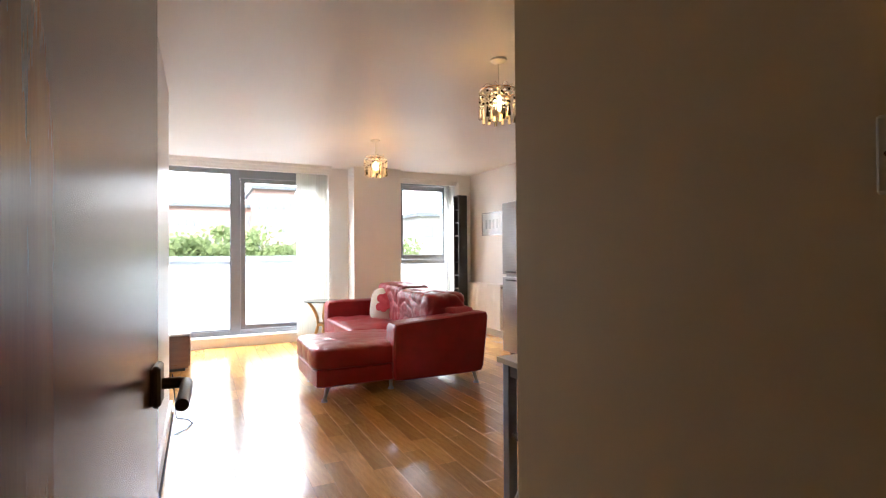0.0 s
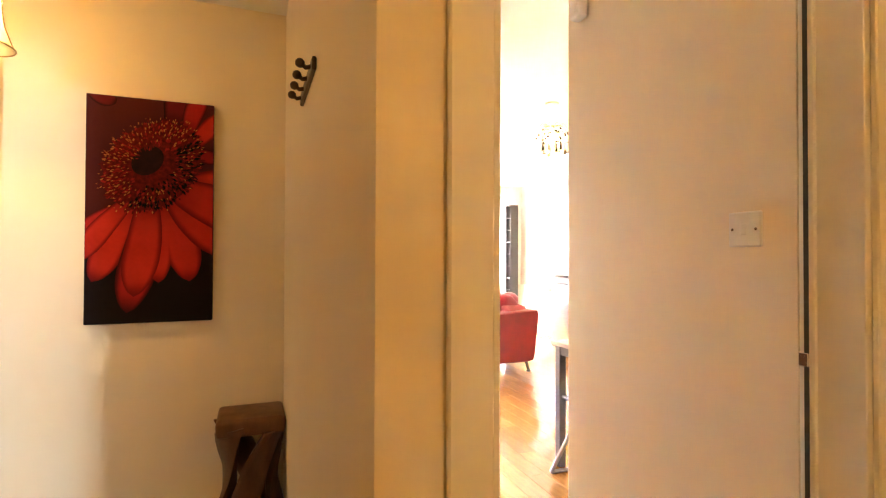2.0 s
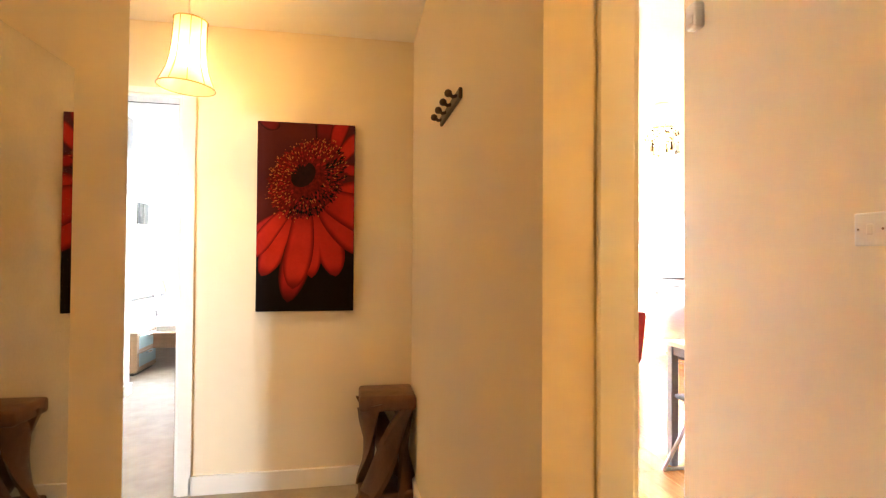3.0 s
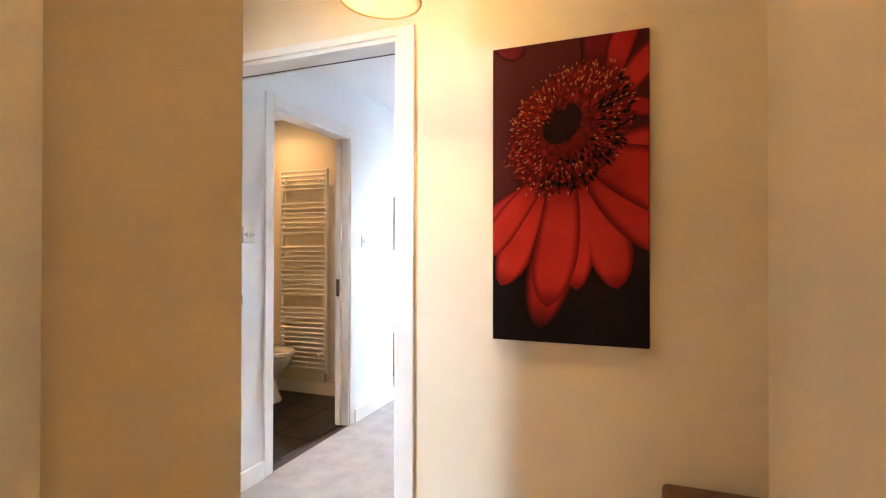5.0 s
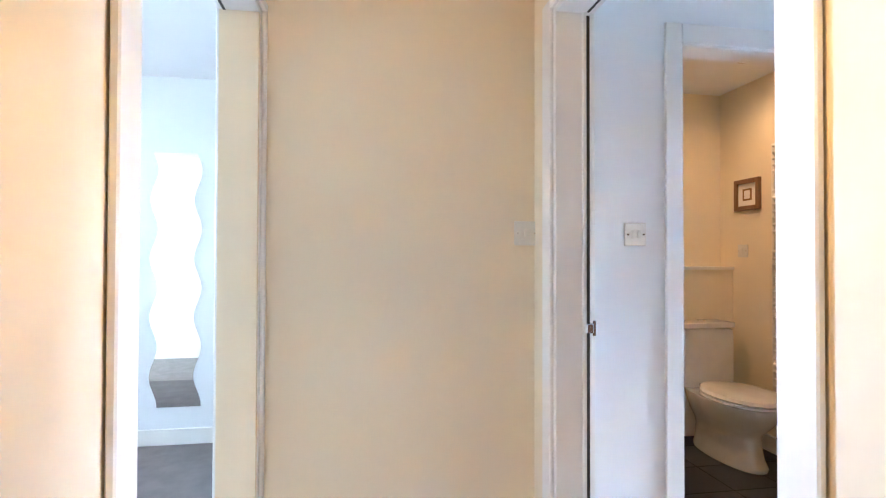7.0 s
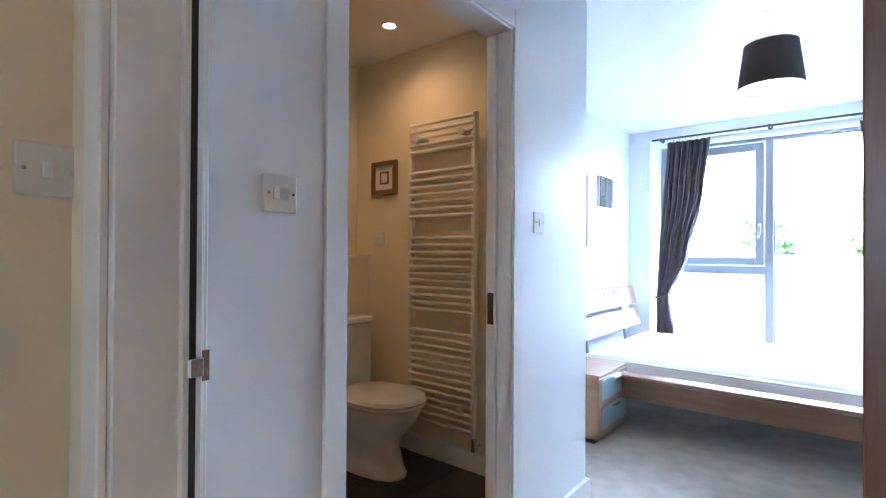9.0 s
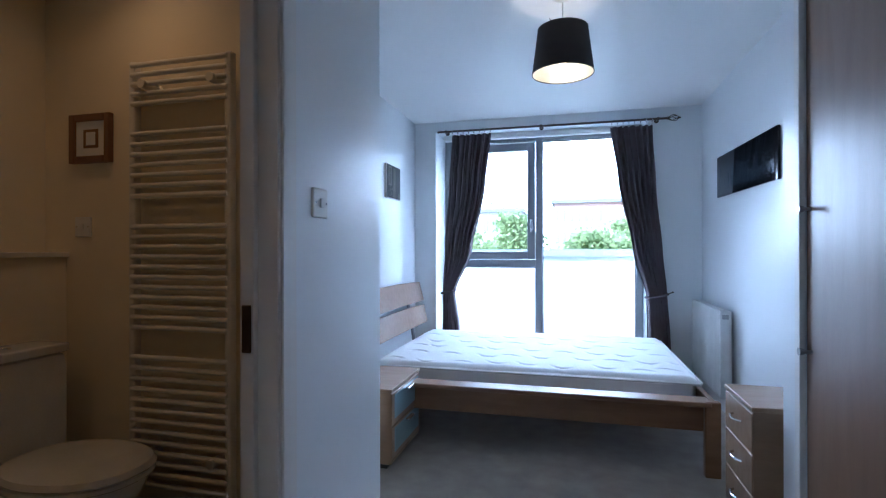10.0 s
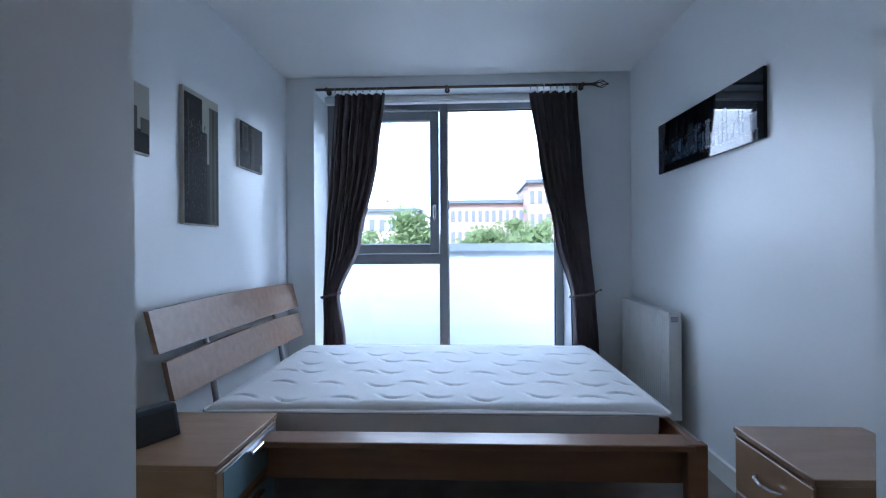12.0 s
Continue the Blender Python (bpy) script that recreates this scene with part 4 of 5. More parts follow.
def ground_print():
    """The print behind the flower: black below, deep red above, warmer towards the upper corners."""
    m = material("canvas_ground_print", (0.075, 0.010, 0.009), 0.7, second=(0.050, 0.007, 0.010), scale=3, fine=300, gloss=0.12)
    t = m.node_tree
    n, link = t.nodes, t.links.new
    b = n["Principled BSDF"]
    base = b.inputs["Base Color"].links[0].from_socket
    co, sep, fade = n.new("ShaderNodeTexCoord"), n.new("ShaderNodeSeparateXYZ"), n.new("ShaderNodeMapRange")
    link(co.outputs["Object"], sep.inputs[0])
    link(sep.outputs["Z"], fade.inputs["Value"])
    fade.inputs["From Min"].default_value, fade.inputs["From Max"].default_value = -0.26, 0.12
    fade.interpolation_type = "SMOOTHSTEP"
    mix = n.new("ShaderNodeMix")
    mix.data_type = "RGBA"
    mix.inputs[6].default_value = (0.006, 0.003, 0.004, 1)
    link(base, mix.inputs[7])
    link(fade.outputs[0], mix.inputs[0])
    link(mix.outputs[2], b.inputs["Base Color"])
    return m


bm = bmesh.new()
rbox(bm, -CW, -0.028, -CH, CW, 0, CH, 0.003, 1)
sheet = part("canvas", bm, ground_print(), canvas, "black and deep red canvas")


def flat_shape(bm, outline, y):
    vs = [bm.verts.new((max(-CW + 0.003, min(CW - 0.003, x)), y, max(-CH + 0.003, min(CH - 0.003, z)))) for x, z in outline]
    try:
        bm.faces.new(vs)
    except ValueError:
        pass


CX, CZ = 0.006, 0.198
LEAN = radians(50)


def on_disc(angle, r, a=0.235, b=0.178):
    """A point of the tilted flower disc, r from 0 at its middle to 1 at its rim."""
    u, v = a * r * math.cos(angle), b * r * math.sin(angle)
    return CX + u * math.cos(LEAN) - v * math.sin(LEAN), CZ + u * math.sin(LEAN) + v * math.cos(LEAN)


def petal(x0, z0, x1, z1, w, mat, depth):
    """A petal in the picture plane from its root to its tip."""
    root, tip = Vector((x0, z0)), Vector((x1, z1))
    d = (tip - root).normalized()
    n_ = Vector((-d.y, d.x))
    bm = bmesh.new()
    uv = bm.loops.layers.uv.new("print")
    cols = (-1.0, -0.6, -0.2, 0.2, 0.6, 1.0)
    grid = []
    for i in range(25):
        t = i / 24
        half = 1.28 * w * (0.60 + 0.40 * math.sin(math.pi * min(1, t * 0.80)))
        if t > 0.55:
            half *= max(0.0004, 1 - ((t - 0.55) / 0.45) ** 2.6) ** 0.6
        p = root + (tip - root) * t + n_ * (0.10 * w * math.sin(5 * t + 40 * x0))
        row = []
        for u in cols:
            x, z = p.x + n_.x * half * u, p.y + n_.y * half * u
            row.append((bm.verts.new((max(-CW + 0.002, min(CW - 0.002, x)), -0.0282 - depth - 0.0001 * (1 - u * u), max(-CH + 0.002, min(CH - 0.002, z)))), (u, t)))
        grid.append(row)
    for ra, rb in zip(grid, grid[1:]):
        for k in range(len(cols) - 1):
            quad = (ra[k], ra[k + 1], rb[k + 1], rb[k])
            f = bm.faces.new([q[0] for q in quad])
            for loop, q in zip(f.loops, quad):
                loop[uv].uv = q[1]
    part("petal", bm, mat, sheet)


for x0, z0, x1, z1, w, mat, dep in (
        (-0.10, 0.02, -0.30, -0.14, 0.035, PETALMID, 0.0004), (-0.10, 0.03, -0.28, -0.22, 0.036, PETAL, 0.0010), (-0.07, 0.03, -0.225, -0.31, 0.048, PETAL, 0.0007),
        (0.0, 0.04, -0.085, -0.45, 0.060, PETALMID, 0.0010), (-0.01, 0.05, -0.06, -0.38, 0.056, PETAL, 0.0016), (0.035, 0.05, 0.03, -0.32, 0.046, PETAL, 0.0013),
        (0.085, 0.06, 0.15, -0.315, 0.056, PETAL, 0.0013), (0.09, 0.08, 0.34, -0.20, 0.072, PETAL, 0.0016), (0.12, 0.10, 0.44, -0.07, 0.080, PETAL, 0.0019), (0.14, 0.12, 0.44, 0.09, 0.070, PETAL, 0.0013),
        (0.17, 0.26, 0.27, 0.25, 0.026, PETALMID, 0.0010), (0.17, 0.30, 0.285, 0.46, 0.032, PETAL, 0.0010), (0.14, 0.36, 0.20, 0.55, 0.034, PETALMID, 0.0007), (0.08, 0.40, 0.11, 0.58, 0.045, PETALDIM, 0.0004), (-0.24, 0.52, -0.14, 0.46, 0.03, PETALDIM, 0.0004)):
    petal(x0, z0, x1, z1, w, mat, dep)
bm = bmesh.new()
flat_shape(bm, [on_disc(k * math.pi / 24, 0.93) for k in range(48)], -0.0312)
part("flower_disc", bm, STAMEN, sheet)
bm = bmesh.new()
flat_shape(bm, [(x - 0.022, z + 0.022) for x, z in (on_disc(k * math.pi / 20, 0.31) for k in range(40))], -0.0315)
part("flower_heart", bm, material("canvas_heart_brown", (0.022, 0.005, 0.005), 0.7, second=(0.010, 0.003, 0.004), scale=30, fine=300, gloss=0.12), sheet)
rnd = random.Random(3)
for nm, mt, count, lo, hi, size in (("stamen", CANVAS, 520, 0.42, 0.97, 0.0065), ("stamen", STAMEN, 420, 0.40, 1.0, 0.006), ("stamen", STAMENLIT, 300, 0.36, 0.98, 0.0050), ("pollen", TIP, 460, 0.45, 1.06, 0.0031)):
    bm = bmesh.new()
    for _ in range(count):
        a = rnd.random() * 6.283
        r = lo + (hi - lo) * rnd.random() ** 0.7
        x, z = on_disc(a, r)
        side = (x - CX) * 0.80 - (z - CZ) * 0.60
        if nm == "pollen" and rnd.random() < 0.35 + 3.0 * side:
            continue
        if nm == "stamen" and mt is CANVAS and side < 0.03:
            continue
        if abs(x) > CW - 0.012 or z > CH - 0.012:
            continue
        s_ = size * (0.6 + 0.8 * rnd.random())
        e_ = math.atan2(z - CZ, x - CX) + 0.4 * (rnd.random() - 0.5)
        c_, n_ = math.cos(e_), math.sin(e_)
        y = -0.032 - 0.0015 * rnd.random() - (0.0012 if nm == "pollen" else 0)
        vs = [bm.verts.new((x + 1.8 * s_ * c_, y, z + 1.8 * s_ * n_)), bm.verts.new((x - 0.8 * s_ * n_, y - 0.001, z + 0.8 * s_ * c_)), bm.verts.new((x - 1.8 * s_ * c_, y, z - 1.8 * s_ * n_)), bm.verts.new((x + 0.8 * s_ * n_, y - 0.001, z - 0.8 * s_ * c_))]
        bm.faces.new(vs)
    tagged(part(nm, bm, mt, sheet), kind="stuff")

hooks = thing("coat_rack", pose(1.267, 2.265, 1.708, 0, 0, -90), "dark metal coat rack with four knobs on the wall", "coat rack")
bm = bmesh.new()
rbox(bm, -0.17, -0.012, -0.017, 0.17, 0, 0.017, 0.005, 2)
part("rail", bm, DARKMETAL, hooks)
for k in range(4):
    bm = bmesh.new()
    x = -0.135 + 0.09 * k
    tube(bm, [(x, -0.010, 0), (x, -0.024, -0.004), (x, -0.034, 0.004)], 0.006, 10)
    ball(bm, (x, -0.038, 0.006), 0.0125, 2)
    part("knob", bm, DARKMETAL, hooks, smooth=True)

CARVED = material("carved_dark_wood", (0.15, 0.065, 0.03), 0.45, second=(0.085, 0.036, 0.018), scale=6, stretch=(3, 3, 1), fine=50, bump=0.25)
stool = thing("carved_stool", pose(1.122, 3.215, 0), "dark carved wooden stool with a twisted openwork body", "stool")
bm = bmesh.new()
rbox(bm, -0.14, -0.125, 0.455, 0.14, 0.125, 0.53, 0.018, 3)
part("seat", bm, CARVED, stool, smooth=True)
bm = bmesh.new()
rbox(bm, -0.14, -0.125, 0.0, 0.14, 0.125, 0.06, 0.015, 3)
part("base", bm, CARVED, stool, smooth=True)
for k in range(4):
    bm = bmesh.new()
    pts, a0 = [], radians(45 + 90 * k)
    rings = []
    for i in range(15):
        t = i / 14
        a = a0 + radians(95) * t
        r = 0.145 - 0.055 * math.sin(math.pi * t)
        c = Vector((r * math.cos(a) * 0.95, r * math.sin(a) * 0.85, 0.03 + 0.45 * t))
        u, v = Vector((math.cos(a), math.sin(a), 0)), Vector((-math.sin(a), math.cos(a), 0.25)).normalized()
        w_ = 0.064 + 0.016 * abs(2 * t - 1)
        rings.append([bm.verts.new(c + u * (0.030 * math.cos(b * math.pi / 4)) + v * (w_ * math.sin(b * math.pi / 4))) for b in range(8)])
    for a_, b_ in zip(rings, rings[1:]):
        for q in range(8):
            bm.faces.new((a_[q], a_[(q + 1) % 8], b_[(q + 1) % 8], b_[q]))
    bm.faces.new(rings[0])
    bm.faces.new(rings[-1])
    part("twisted_leg", bm, CARVED, stool, smooth=True)

MIRROR = material("mirror_silver", (0.86, 0.87, 0.87), 0.015, metal=1.0, rough_var=0.005)
mir = thing("wall_mirror", pose(0.219, 1.92, 0.42, 0, 0, -0.75), "plain frameless tall wall mirror in the hall", "mirror")
bm = bmesh.new()
rbox(bm, 0, -0.165, 0, 0.006, 0.165, 1.28, 0.001, 1)
part("backing", bm, SEAL, mir)
bm = bmesh.new()
box(bm, 0.0062, -0.163, 0.002, 0.0085, 0.163, 1.278)
part("mirror_glass", bm, MIRROR, mir)


SHEER = cloth_material("sheer_lamp_fabric", (0.80, 0.70, 0.50), 0.18)
WIRE = material("brass_wire", (0.42, 0.30, 0.14), 0.35, metal=0.9)
BELL = [(0.066, 0.292), (0.067, 0.25), (0.069, 0.18), (0.074, 0.12), (0.085, 0.07), (0.101, 0.03), (0.114, 0.0)]
TILT = Matrix.Translation((0, 0, 0.14)) @ Matrix.Rotation(radians(3), 4, "Y") @ Matrix.Translation((0, 0, -0.14))


def bell_pendant(x, y, z):
    ob = thing("pendant_lamp", pose(x, y, z), "bell-shaped sheer fabric pendant lamp on a wire frame", "pendant lamp", "hall pendants")
    rose_and_cord(ob, 0.25, H - z)
    bulb_part(ob, 0.13, 0.032)
    bm = bmesh.new()
    lathe(bm, BELL, 48)
    part("shade", bm, SHEER, ob, "sheer gold fabric shade", smooth=True).matrix_basis = TILT
    for k in range(10):
        a = k * math.pi / 5
        bm = bmesh.new()
        tube(bm, [((r + 0.002) * math.cos(a), (r + 0.002) * math.sin(a), h) for r, h in BELL], 0.0022, 6)
        part("rib", bm, WIRE, ob).matrix_basis = TILT
    for r, h in (BELL[0], BELL[-1]):
        bm = bmesh.new()
        tube(bm, [((r + 0.002) * math.cos(k * math.pi / 16), (r + 0.002) * math.sin(k * math.pi / 16), h) for k in range(33)], 0.003, 6)
        part("hoop", bm, WIRE, ob).matrix_basis = TILT
    return ob


bell = bell_pendant(0.238, 2.946, 1.938)
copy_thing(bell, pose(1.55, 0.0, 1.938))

# ---- second bedroom: wavy mirror and the end of a bed ----
wave = thing("wavy_mirror", pose(-2.78, 1.555, 0.24), "tall frameless mirror with wavy edges on the wall", "mirror")
bm = bmesh.new()
left, right = [], []
for i in range(61):
    z = 1.66 * i / 60
    s_ = 0.024 * math.sin(2 * math.pi * z / 0.385 + 1.46)
    left.append((-0.135 + s_, z))
    right.append((0.135 + s_, z))
for x in (0.0, 0.006):
    for i in range(60):
        bm.faces.new([bm.verts.new((x, y, z)) for y, z in (left[i], right[i], right[i + 1], left[i + 1])])
for side in (left, right):
    for i in range(60):
        bm.faces.new([bm.verts.new((x, side[j][0], side[j][1])) for x, j in ((0.0, i), (0.006, i), (0.006, i + 1), (0.0, i + 1))])
bmesh.ops.remove_doubles(bm, verts=bm.verts, dist=0.0001)
part("mirror_glass", bm, MIRROR, wave)
PINE = material("pale_beech_veneer", (0.245, 0.135, 0.070), 0.38, second=(0.185, 0.098, 0.049), scale=4, stretch=(1, 6, 6), fine=50, bump=0.04)
LINEN = material("white_linen", (0.80, 0.79, 0.77), 0.9, second=(0.74, 0.73, 0.71), scale=4, fine=250, bump=0.4)
bed2 = thing("bed", pose(-1.9, 0.0, 0), "wooden bed with white bedding in the second bedroom", "bed")
bm = bmesh.new()
rbox(bm, -0.5, -0.5, 0.24, 0.9, 0.45, 0.32, 0.01, 2)
part("frame", bm, PINE, bed2)
for x, y in ((-0.47, -0.47), (0.87, -0.47), (-0.47, 0.42), (0.87, 0.42)):
    bm = bmesh.new()
    rbox(bm, x - 0.025, y - 0.025, 0, x + 0.025, y + 0.025, 0.24, 0.004, 1)
    part("leg", bm, PINE, bed2)
bm = bmesh.new()
superbox(bm, -0.48, -0.48, 0.32, 0.88, 0.43, 0.52, k=10)
part("mattress", bm, LINEN, bed2, smooth=True)

# ---- bathroom ----
CERAMIC = material("white_ceramic", (0.80, 0.79, 0.77), 0.12, rough_var=0.03)
wc = thing("toilet", pose(-2.39, 5.0, 0), "white ceramic close-coupled toilet with its lid closed", "toilet")
bm = bmesh.new()
superbox(bm, 0.0, -0.185, 0.37, 0.175, 0.185, 0.765, k=12, cuts=8)
part("cistern", bm, CERAMIC, wc, smooth=True)
bm = bmesh.new()
superbox(bm, -0.004, -0.195, 0.762, 0.185, 0.195, 0.80, k=9, cuts=8)
lid = part("cistern_lid", bm, CERAMIC, wc, smooth=True)
bm = bmesh.new()
lathe(bm, [(0.0, 0.806), (0.022, 0.806), (0.026, 0.80), (0.026, 0.797)], 20, (0.09, 0, 0))
part("flush_button", bm, CHROME, lid, "chrome flush button", smooth=True)


def egg(bm, levels, seg=32):
    """Rings of (height, back, front, half width) from bottom to top."""
    rings = []
    for z, xb, xf, w in levels:
        ring = []
        for k in range(seg):
            a = 2 * math.pi * k / seg
            c, s_ = math.cos(a), math.sin(a)
            mid = xb + (xf - xb) * 0.48
            x = mid + (xf - mid) * c if c > 0 else mid + (mid - xb) * c
            ring.append(bm.verts.new((x, w * math.copysign(abs(s_) ** 0.85, s_), z)))
        rings.append(ring)
    for a_, b_ in zip(rings, rings[1:]):
        for q in range(seg):
            bm.faces.new((a_[q], a_[(q + 1) % seg], b_[(q + 1) % seg], b_[q]))
    bm.faces.new(rings[0])
    bm.faces.new(rings[-1])


bm = bmesh.new()
egg(bm, [(0.0, 0.06, 0.605, 0.12), (0.02, 0.06, 0.61, 0.122), (0.06, 0.07, 0.585, 0.112), (0.15, 0.08, 0.56, 0.107), (0.195, 0.07, 0.565, 0.120), (0.25, 0.05, 0.62, 0.155), (0.305, 0.04, 0.665, 0.180), (0.355, 0.02, 0.69, 0.19), (0.375, 0.02, 0.69, 0.19)])
part("bowl", bm, CERAMIC, wc, smooth=True)
bm = bmesh.new()
egg(bm, [(0.377, 0.20, 0.70, 0.19), (0.382, 0.195, 0.707, 0.197), (0.394, 0.195, 0.707, 0.197), (0.398, 0.20, 0.70, 0.19)])
part("seat", bm, CERAMIC, wc, smooth=True)
bm = bmesh.new()
egg(bm, [(0.401, 0.20, 0.705, 0.193), (0.408, 0.195, 0.712, 0.199), (0.426, 0.20, 0.70, 0.189), (0.436, 0.24, 0.63, 0.135)])
part("lid", bm, CERAMIC, wc, smooth=True)
for y in (-0.07, 0.07):
    bm = bmesh.new()
    rod(bm, (0.20, y - 0.02, 0.405), (0.20, y + 0.02, 0.405), 0.012, seg=12)
    part("hinge", bm, CHROME, wc, "chrome hinge")

ENAMEL = material("cream_enamel", (0.78, 0.74, 0.66), 0.3, rough_var=0.05)
rail = thing("towel_radiator", pose(-1.745, 5.32, 0.20), "tall white ladder towel radiator on the bathroom wall", "towel radiator")
for x in (-0.225, 0.225):
    bm = bmesh.new()
    rbox(bm, x - 0.016, -0.075, 0, x + 0.016, -0.04, 1.73, 0.008, 3)
    part("upright", bm, ENAMEL, rail, smooth=True)
heights = [0.034 + 0.0421 * k for k in range(13)] + [0.66 + 0.0402 * k for k in range(11)] + [1.186 + 0.0415 * k for k in range(7)] + [1.557 + 0.039 * k for k in range(5)]
for h in heights:
    bm = bmesh.new()
    rod(bm, (-0.225, -0.072, h), (0.225, -0.072, h), 0.0105, seg=12)
    part("rung", bm, ENAMEL, rail, smooth=True)
for x, z in ((-0.16, 1.63), (0.16, 1.63), (-0.16, 0.15), (0.16, 0.15)):
    bm = bmesh.new()
    rod(bm, (x, 0, z), (x, -0.095, z), 0.018, seg=14)
    part("wall_bracket", bm, ENAMEL, rail)
bm = bmesh.new()
rod(bm, (0.225, -0.057, -0.07), (0.225, -0.057, 0.0), 0.014, seg=12)
rod(bm, (0.225, -0.057, -0.05), (0.225, 0.0, -0.05), 0.008, seg=12)
part("valve", bm, CHROME, rail, "chrome valve")

BROWNFRAME = material("brown_wood_frame", (0.20, 0.10, 0.05), 0.4, scale=8)
small = thing("framed_picture", pose(-2.25, 5.32, 1.648), "small square picture in a brown wooden frame", "picture")
bm = bmesh.new()
for a in ((-0.11, -0.105, -0.08, 0.105), (0.08, -0.105, 0.11, 0.105), (-0.08, -0.105, 0.08, -0.075), (-0.08, 0.075, 0.08, 0.105)):
    rbox(bm, a[0], -0.025, a[1], a[2], 0, a[3], 0.003, 1)
part("frame", bm, BROWNFRAME, small)
bm = bmesh.new()
box(bm, -0.08, -0.012, -0.075, 0.08, -0.002, 0.075)
mat_ = part("mount", bm, LINEN, small, "cream mount")
bm = bmesh.new()
box(bm, -0.04, -0.0135, -0.04, 0.04, -0.012, 0.04)
part("print", bm, BROWNFRAME, mat_)
bm = bmesh.new()
box(bm, -0.025, -0.0145, -0.028, 0.025, -0.0135, 0.028)
part("print", bm, LINEN, mat_)

for y in (5.0, 4.1):
    sp = thing("ceiling_spot", pose(-1.90, y, H), "round recessed ceiling spotlight, lit", "spotlight", "bathroom spotlights")
    bm = bmesh.new()
    lathe(bm, [(0.032, -0.003), (0.043, -0.006), (0.045, 0.0)], 28)
    part("bezel", bm, CHROME, sp, smooth=True)
    bm = bmesh.new()
    lathe(bm, [(0.0, -0.002), (0.032, -0.002)], 28)
    shadeless(part("lens", bm, BULB, sp, "lit lens"))

jb = thing("bathroom_doorway", pose(-1.02, 4.33, 0), "white painted lining of the bathroom doorway", "door frame", kind="structure")
for y0, y1 in ((-0.412, -0.39), (0.39, 0.412)):
    bm = bmesh.new()
    rbox(bm, -0.056, y0, 0, 0.056, y1, DOOR, 0.002, 1)
    part("jamb", bm, TRIM, jb)
for y0, y1 in ((-0.465, -0.40), (0.40, 0.465)):
    bm = bmesh.new()
    rbox(bm, 0.05, y0, 0, 0.064, y1, DOOR + 0.06, 0.003, 1)
    part("architrave", bm, TRIM, jb)
bm = bmesh.new()
rbox(bm, 0.05, -0.40, DOOR - 0.012, 0.064, 0.40, DOOR + 0.06, 0.003, 1)
part("architrave", bm, TRIM, jb)
bm = bmesh.new()
rbox(bm, -0.056, -0.39, DOOR - 0.022, 0.056, 0.39, DOOR, 0.002, 1)
part("head", bm, TRIM, jb)
bm = bmesh.new()
rbox(bm, -0.04, 0.372, 0.005, -0.002, 0.392, DOOR - 0.03, 0.002, 1)
leaf = part("sliding_leaf", bm, TRIM, jb, "white edge of the sliding door")
bm = bmesh.new()
rbox(bm, -0.034, 0.366, 0.91, -0.008, 0.373, 1.03, 0.002, 1)
part("edge_pull", bm, DARKMETAL, leaf, "dark bronze edge pull")

# ---- bedroom things ----
bed = thing("double_bed", pose(-0.6, 7.25, 0), "wooden double bed with slatted headboard and bare mattress", "bed")
BX, BY = -0.6, 7.25


def bed_box(name, x0, y0, z0, x1, y1, z1, label="", r=0.006):
    bm = bmesh.new()
    rbox(bm, x0 - BX, y0 - BY, z0, x1 - BX, y1 - BY, z1, r, 2)
    return part(name, bm, PINE, bed, label)


bed_box("side_rail", -1.60, 6.485, 0.21, 0.44, 6.515, 0.36)
bed_box("side_rail", -1.60, 8.02, 0.21, 0.44, 8.05, 0.36)
bed_box("rail_cap", -1.60, 6.40, 0.36, 0.44, 6.52, 0.385)
bed_box("rail_cap", -1.60, 7.95, 0.36, 0.44, 8.07, 0.385)
bed_box("foot_rail", 0.44, 6.42, 0.20, 0.47, 8.05, 0.385)
bed_box("slat_base", -1.58, 6.52, 0.28, 0.44, 7.95, 0.30)
for x, y in ((0.41, 6.405), (0.41, 8.03), (-1.60, 6.405), (-1.60, 8.03)):
    bed_box("leg", x, y, 0.0, x + 0.075, y + 0.045, 0.388)
for (z0, z1, xa, xb, y0, y1) in ((0.690, 0.860, -1.632, -1.675, 6.50, 8.16), (0.490, 0.648, -1.595, -1.63, 6.545, 8.16)):
    bm = bmesh.new()
    n = 16
    for i in range(n + 1):
        y = y0 + (y1 - y0) * i / n
        bow = 0.03 * (1 - ((2 * i / n) - 1) ** 2)
        for (xx, zz) in ((xa, z0), (xa + 0.022, z0), (xb + 0.022, z1), (xb, z1)):
            bm.verts.new((xx - BX, y - BY, zz + bow * (0.5 if zz == z1 else 0.15)))
    bm.verts.ensure_lookup_table()
    for i in range(n):
        for q in range(4):
            bm.faces.new([bm.verts[j] for j in (i * 4 + q, i * 4 + (q + 1) % 4, i * 4 + 4 + (q + 1) % 4, i * 4 + 4 + q)])
    bm.faces.new([bm.verts[j] for j in (0, 1, 2, 3)])
    bm.faces.new([bm.verts[n * 4 + j] for j in (0, 1, 2, 3)])
    part("headboard_slat", bm, PINE, bed)
for y in (6.92, 7.79):
    bm = bmesh.new()
    tube(bm, [(-1.59 - BX, y - BY, 0.36), (-1.625 - BX, y - BY, 0.60), (-1.675 - BX, y - BY, 0.80)], 0.014, 10)
    part("headboard_post", bm, STEEL, bed, "steel headboard post", smooth=True)

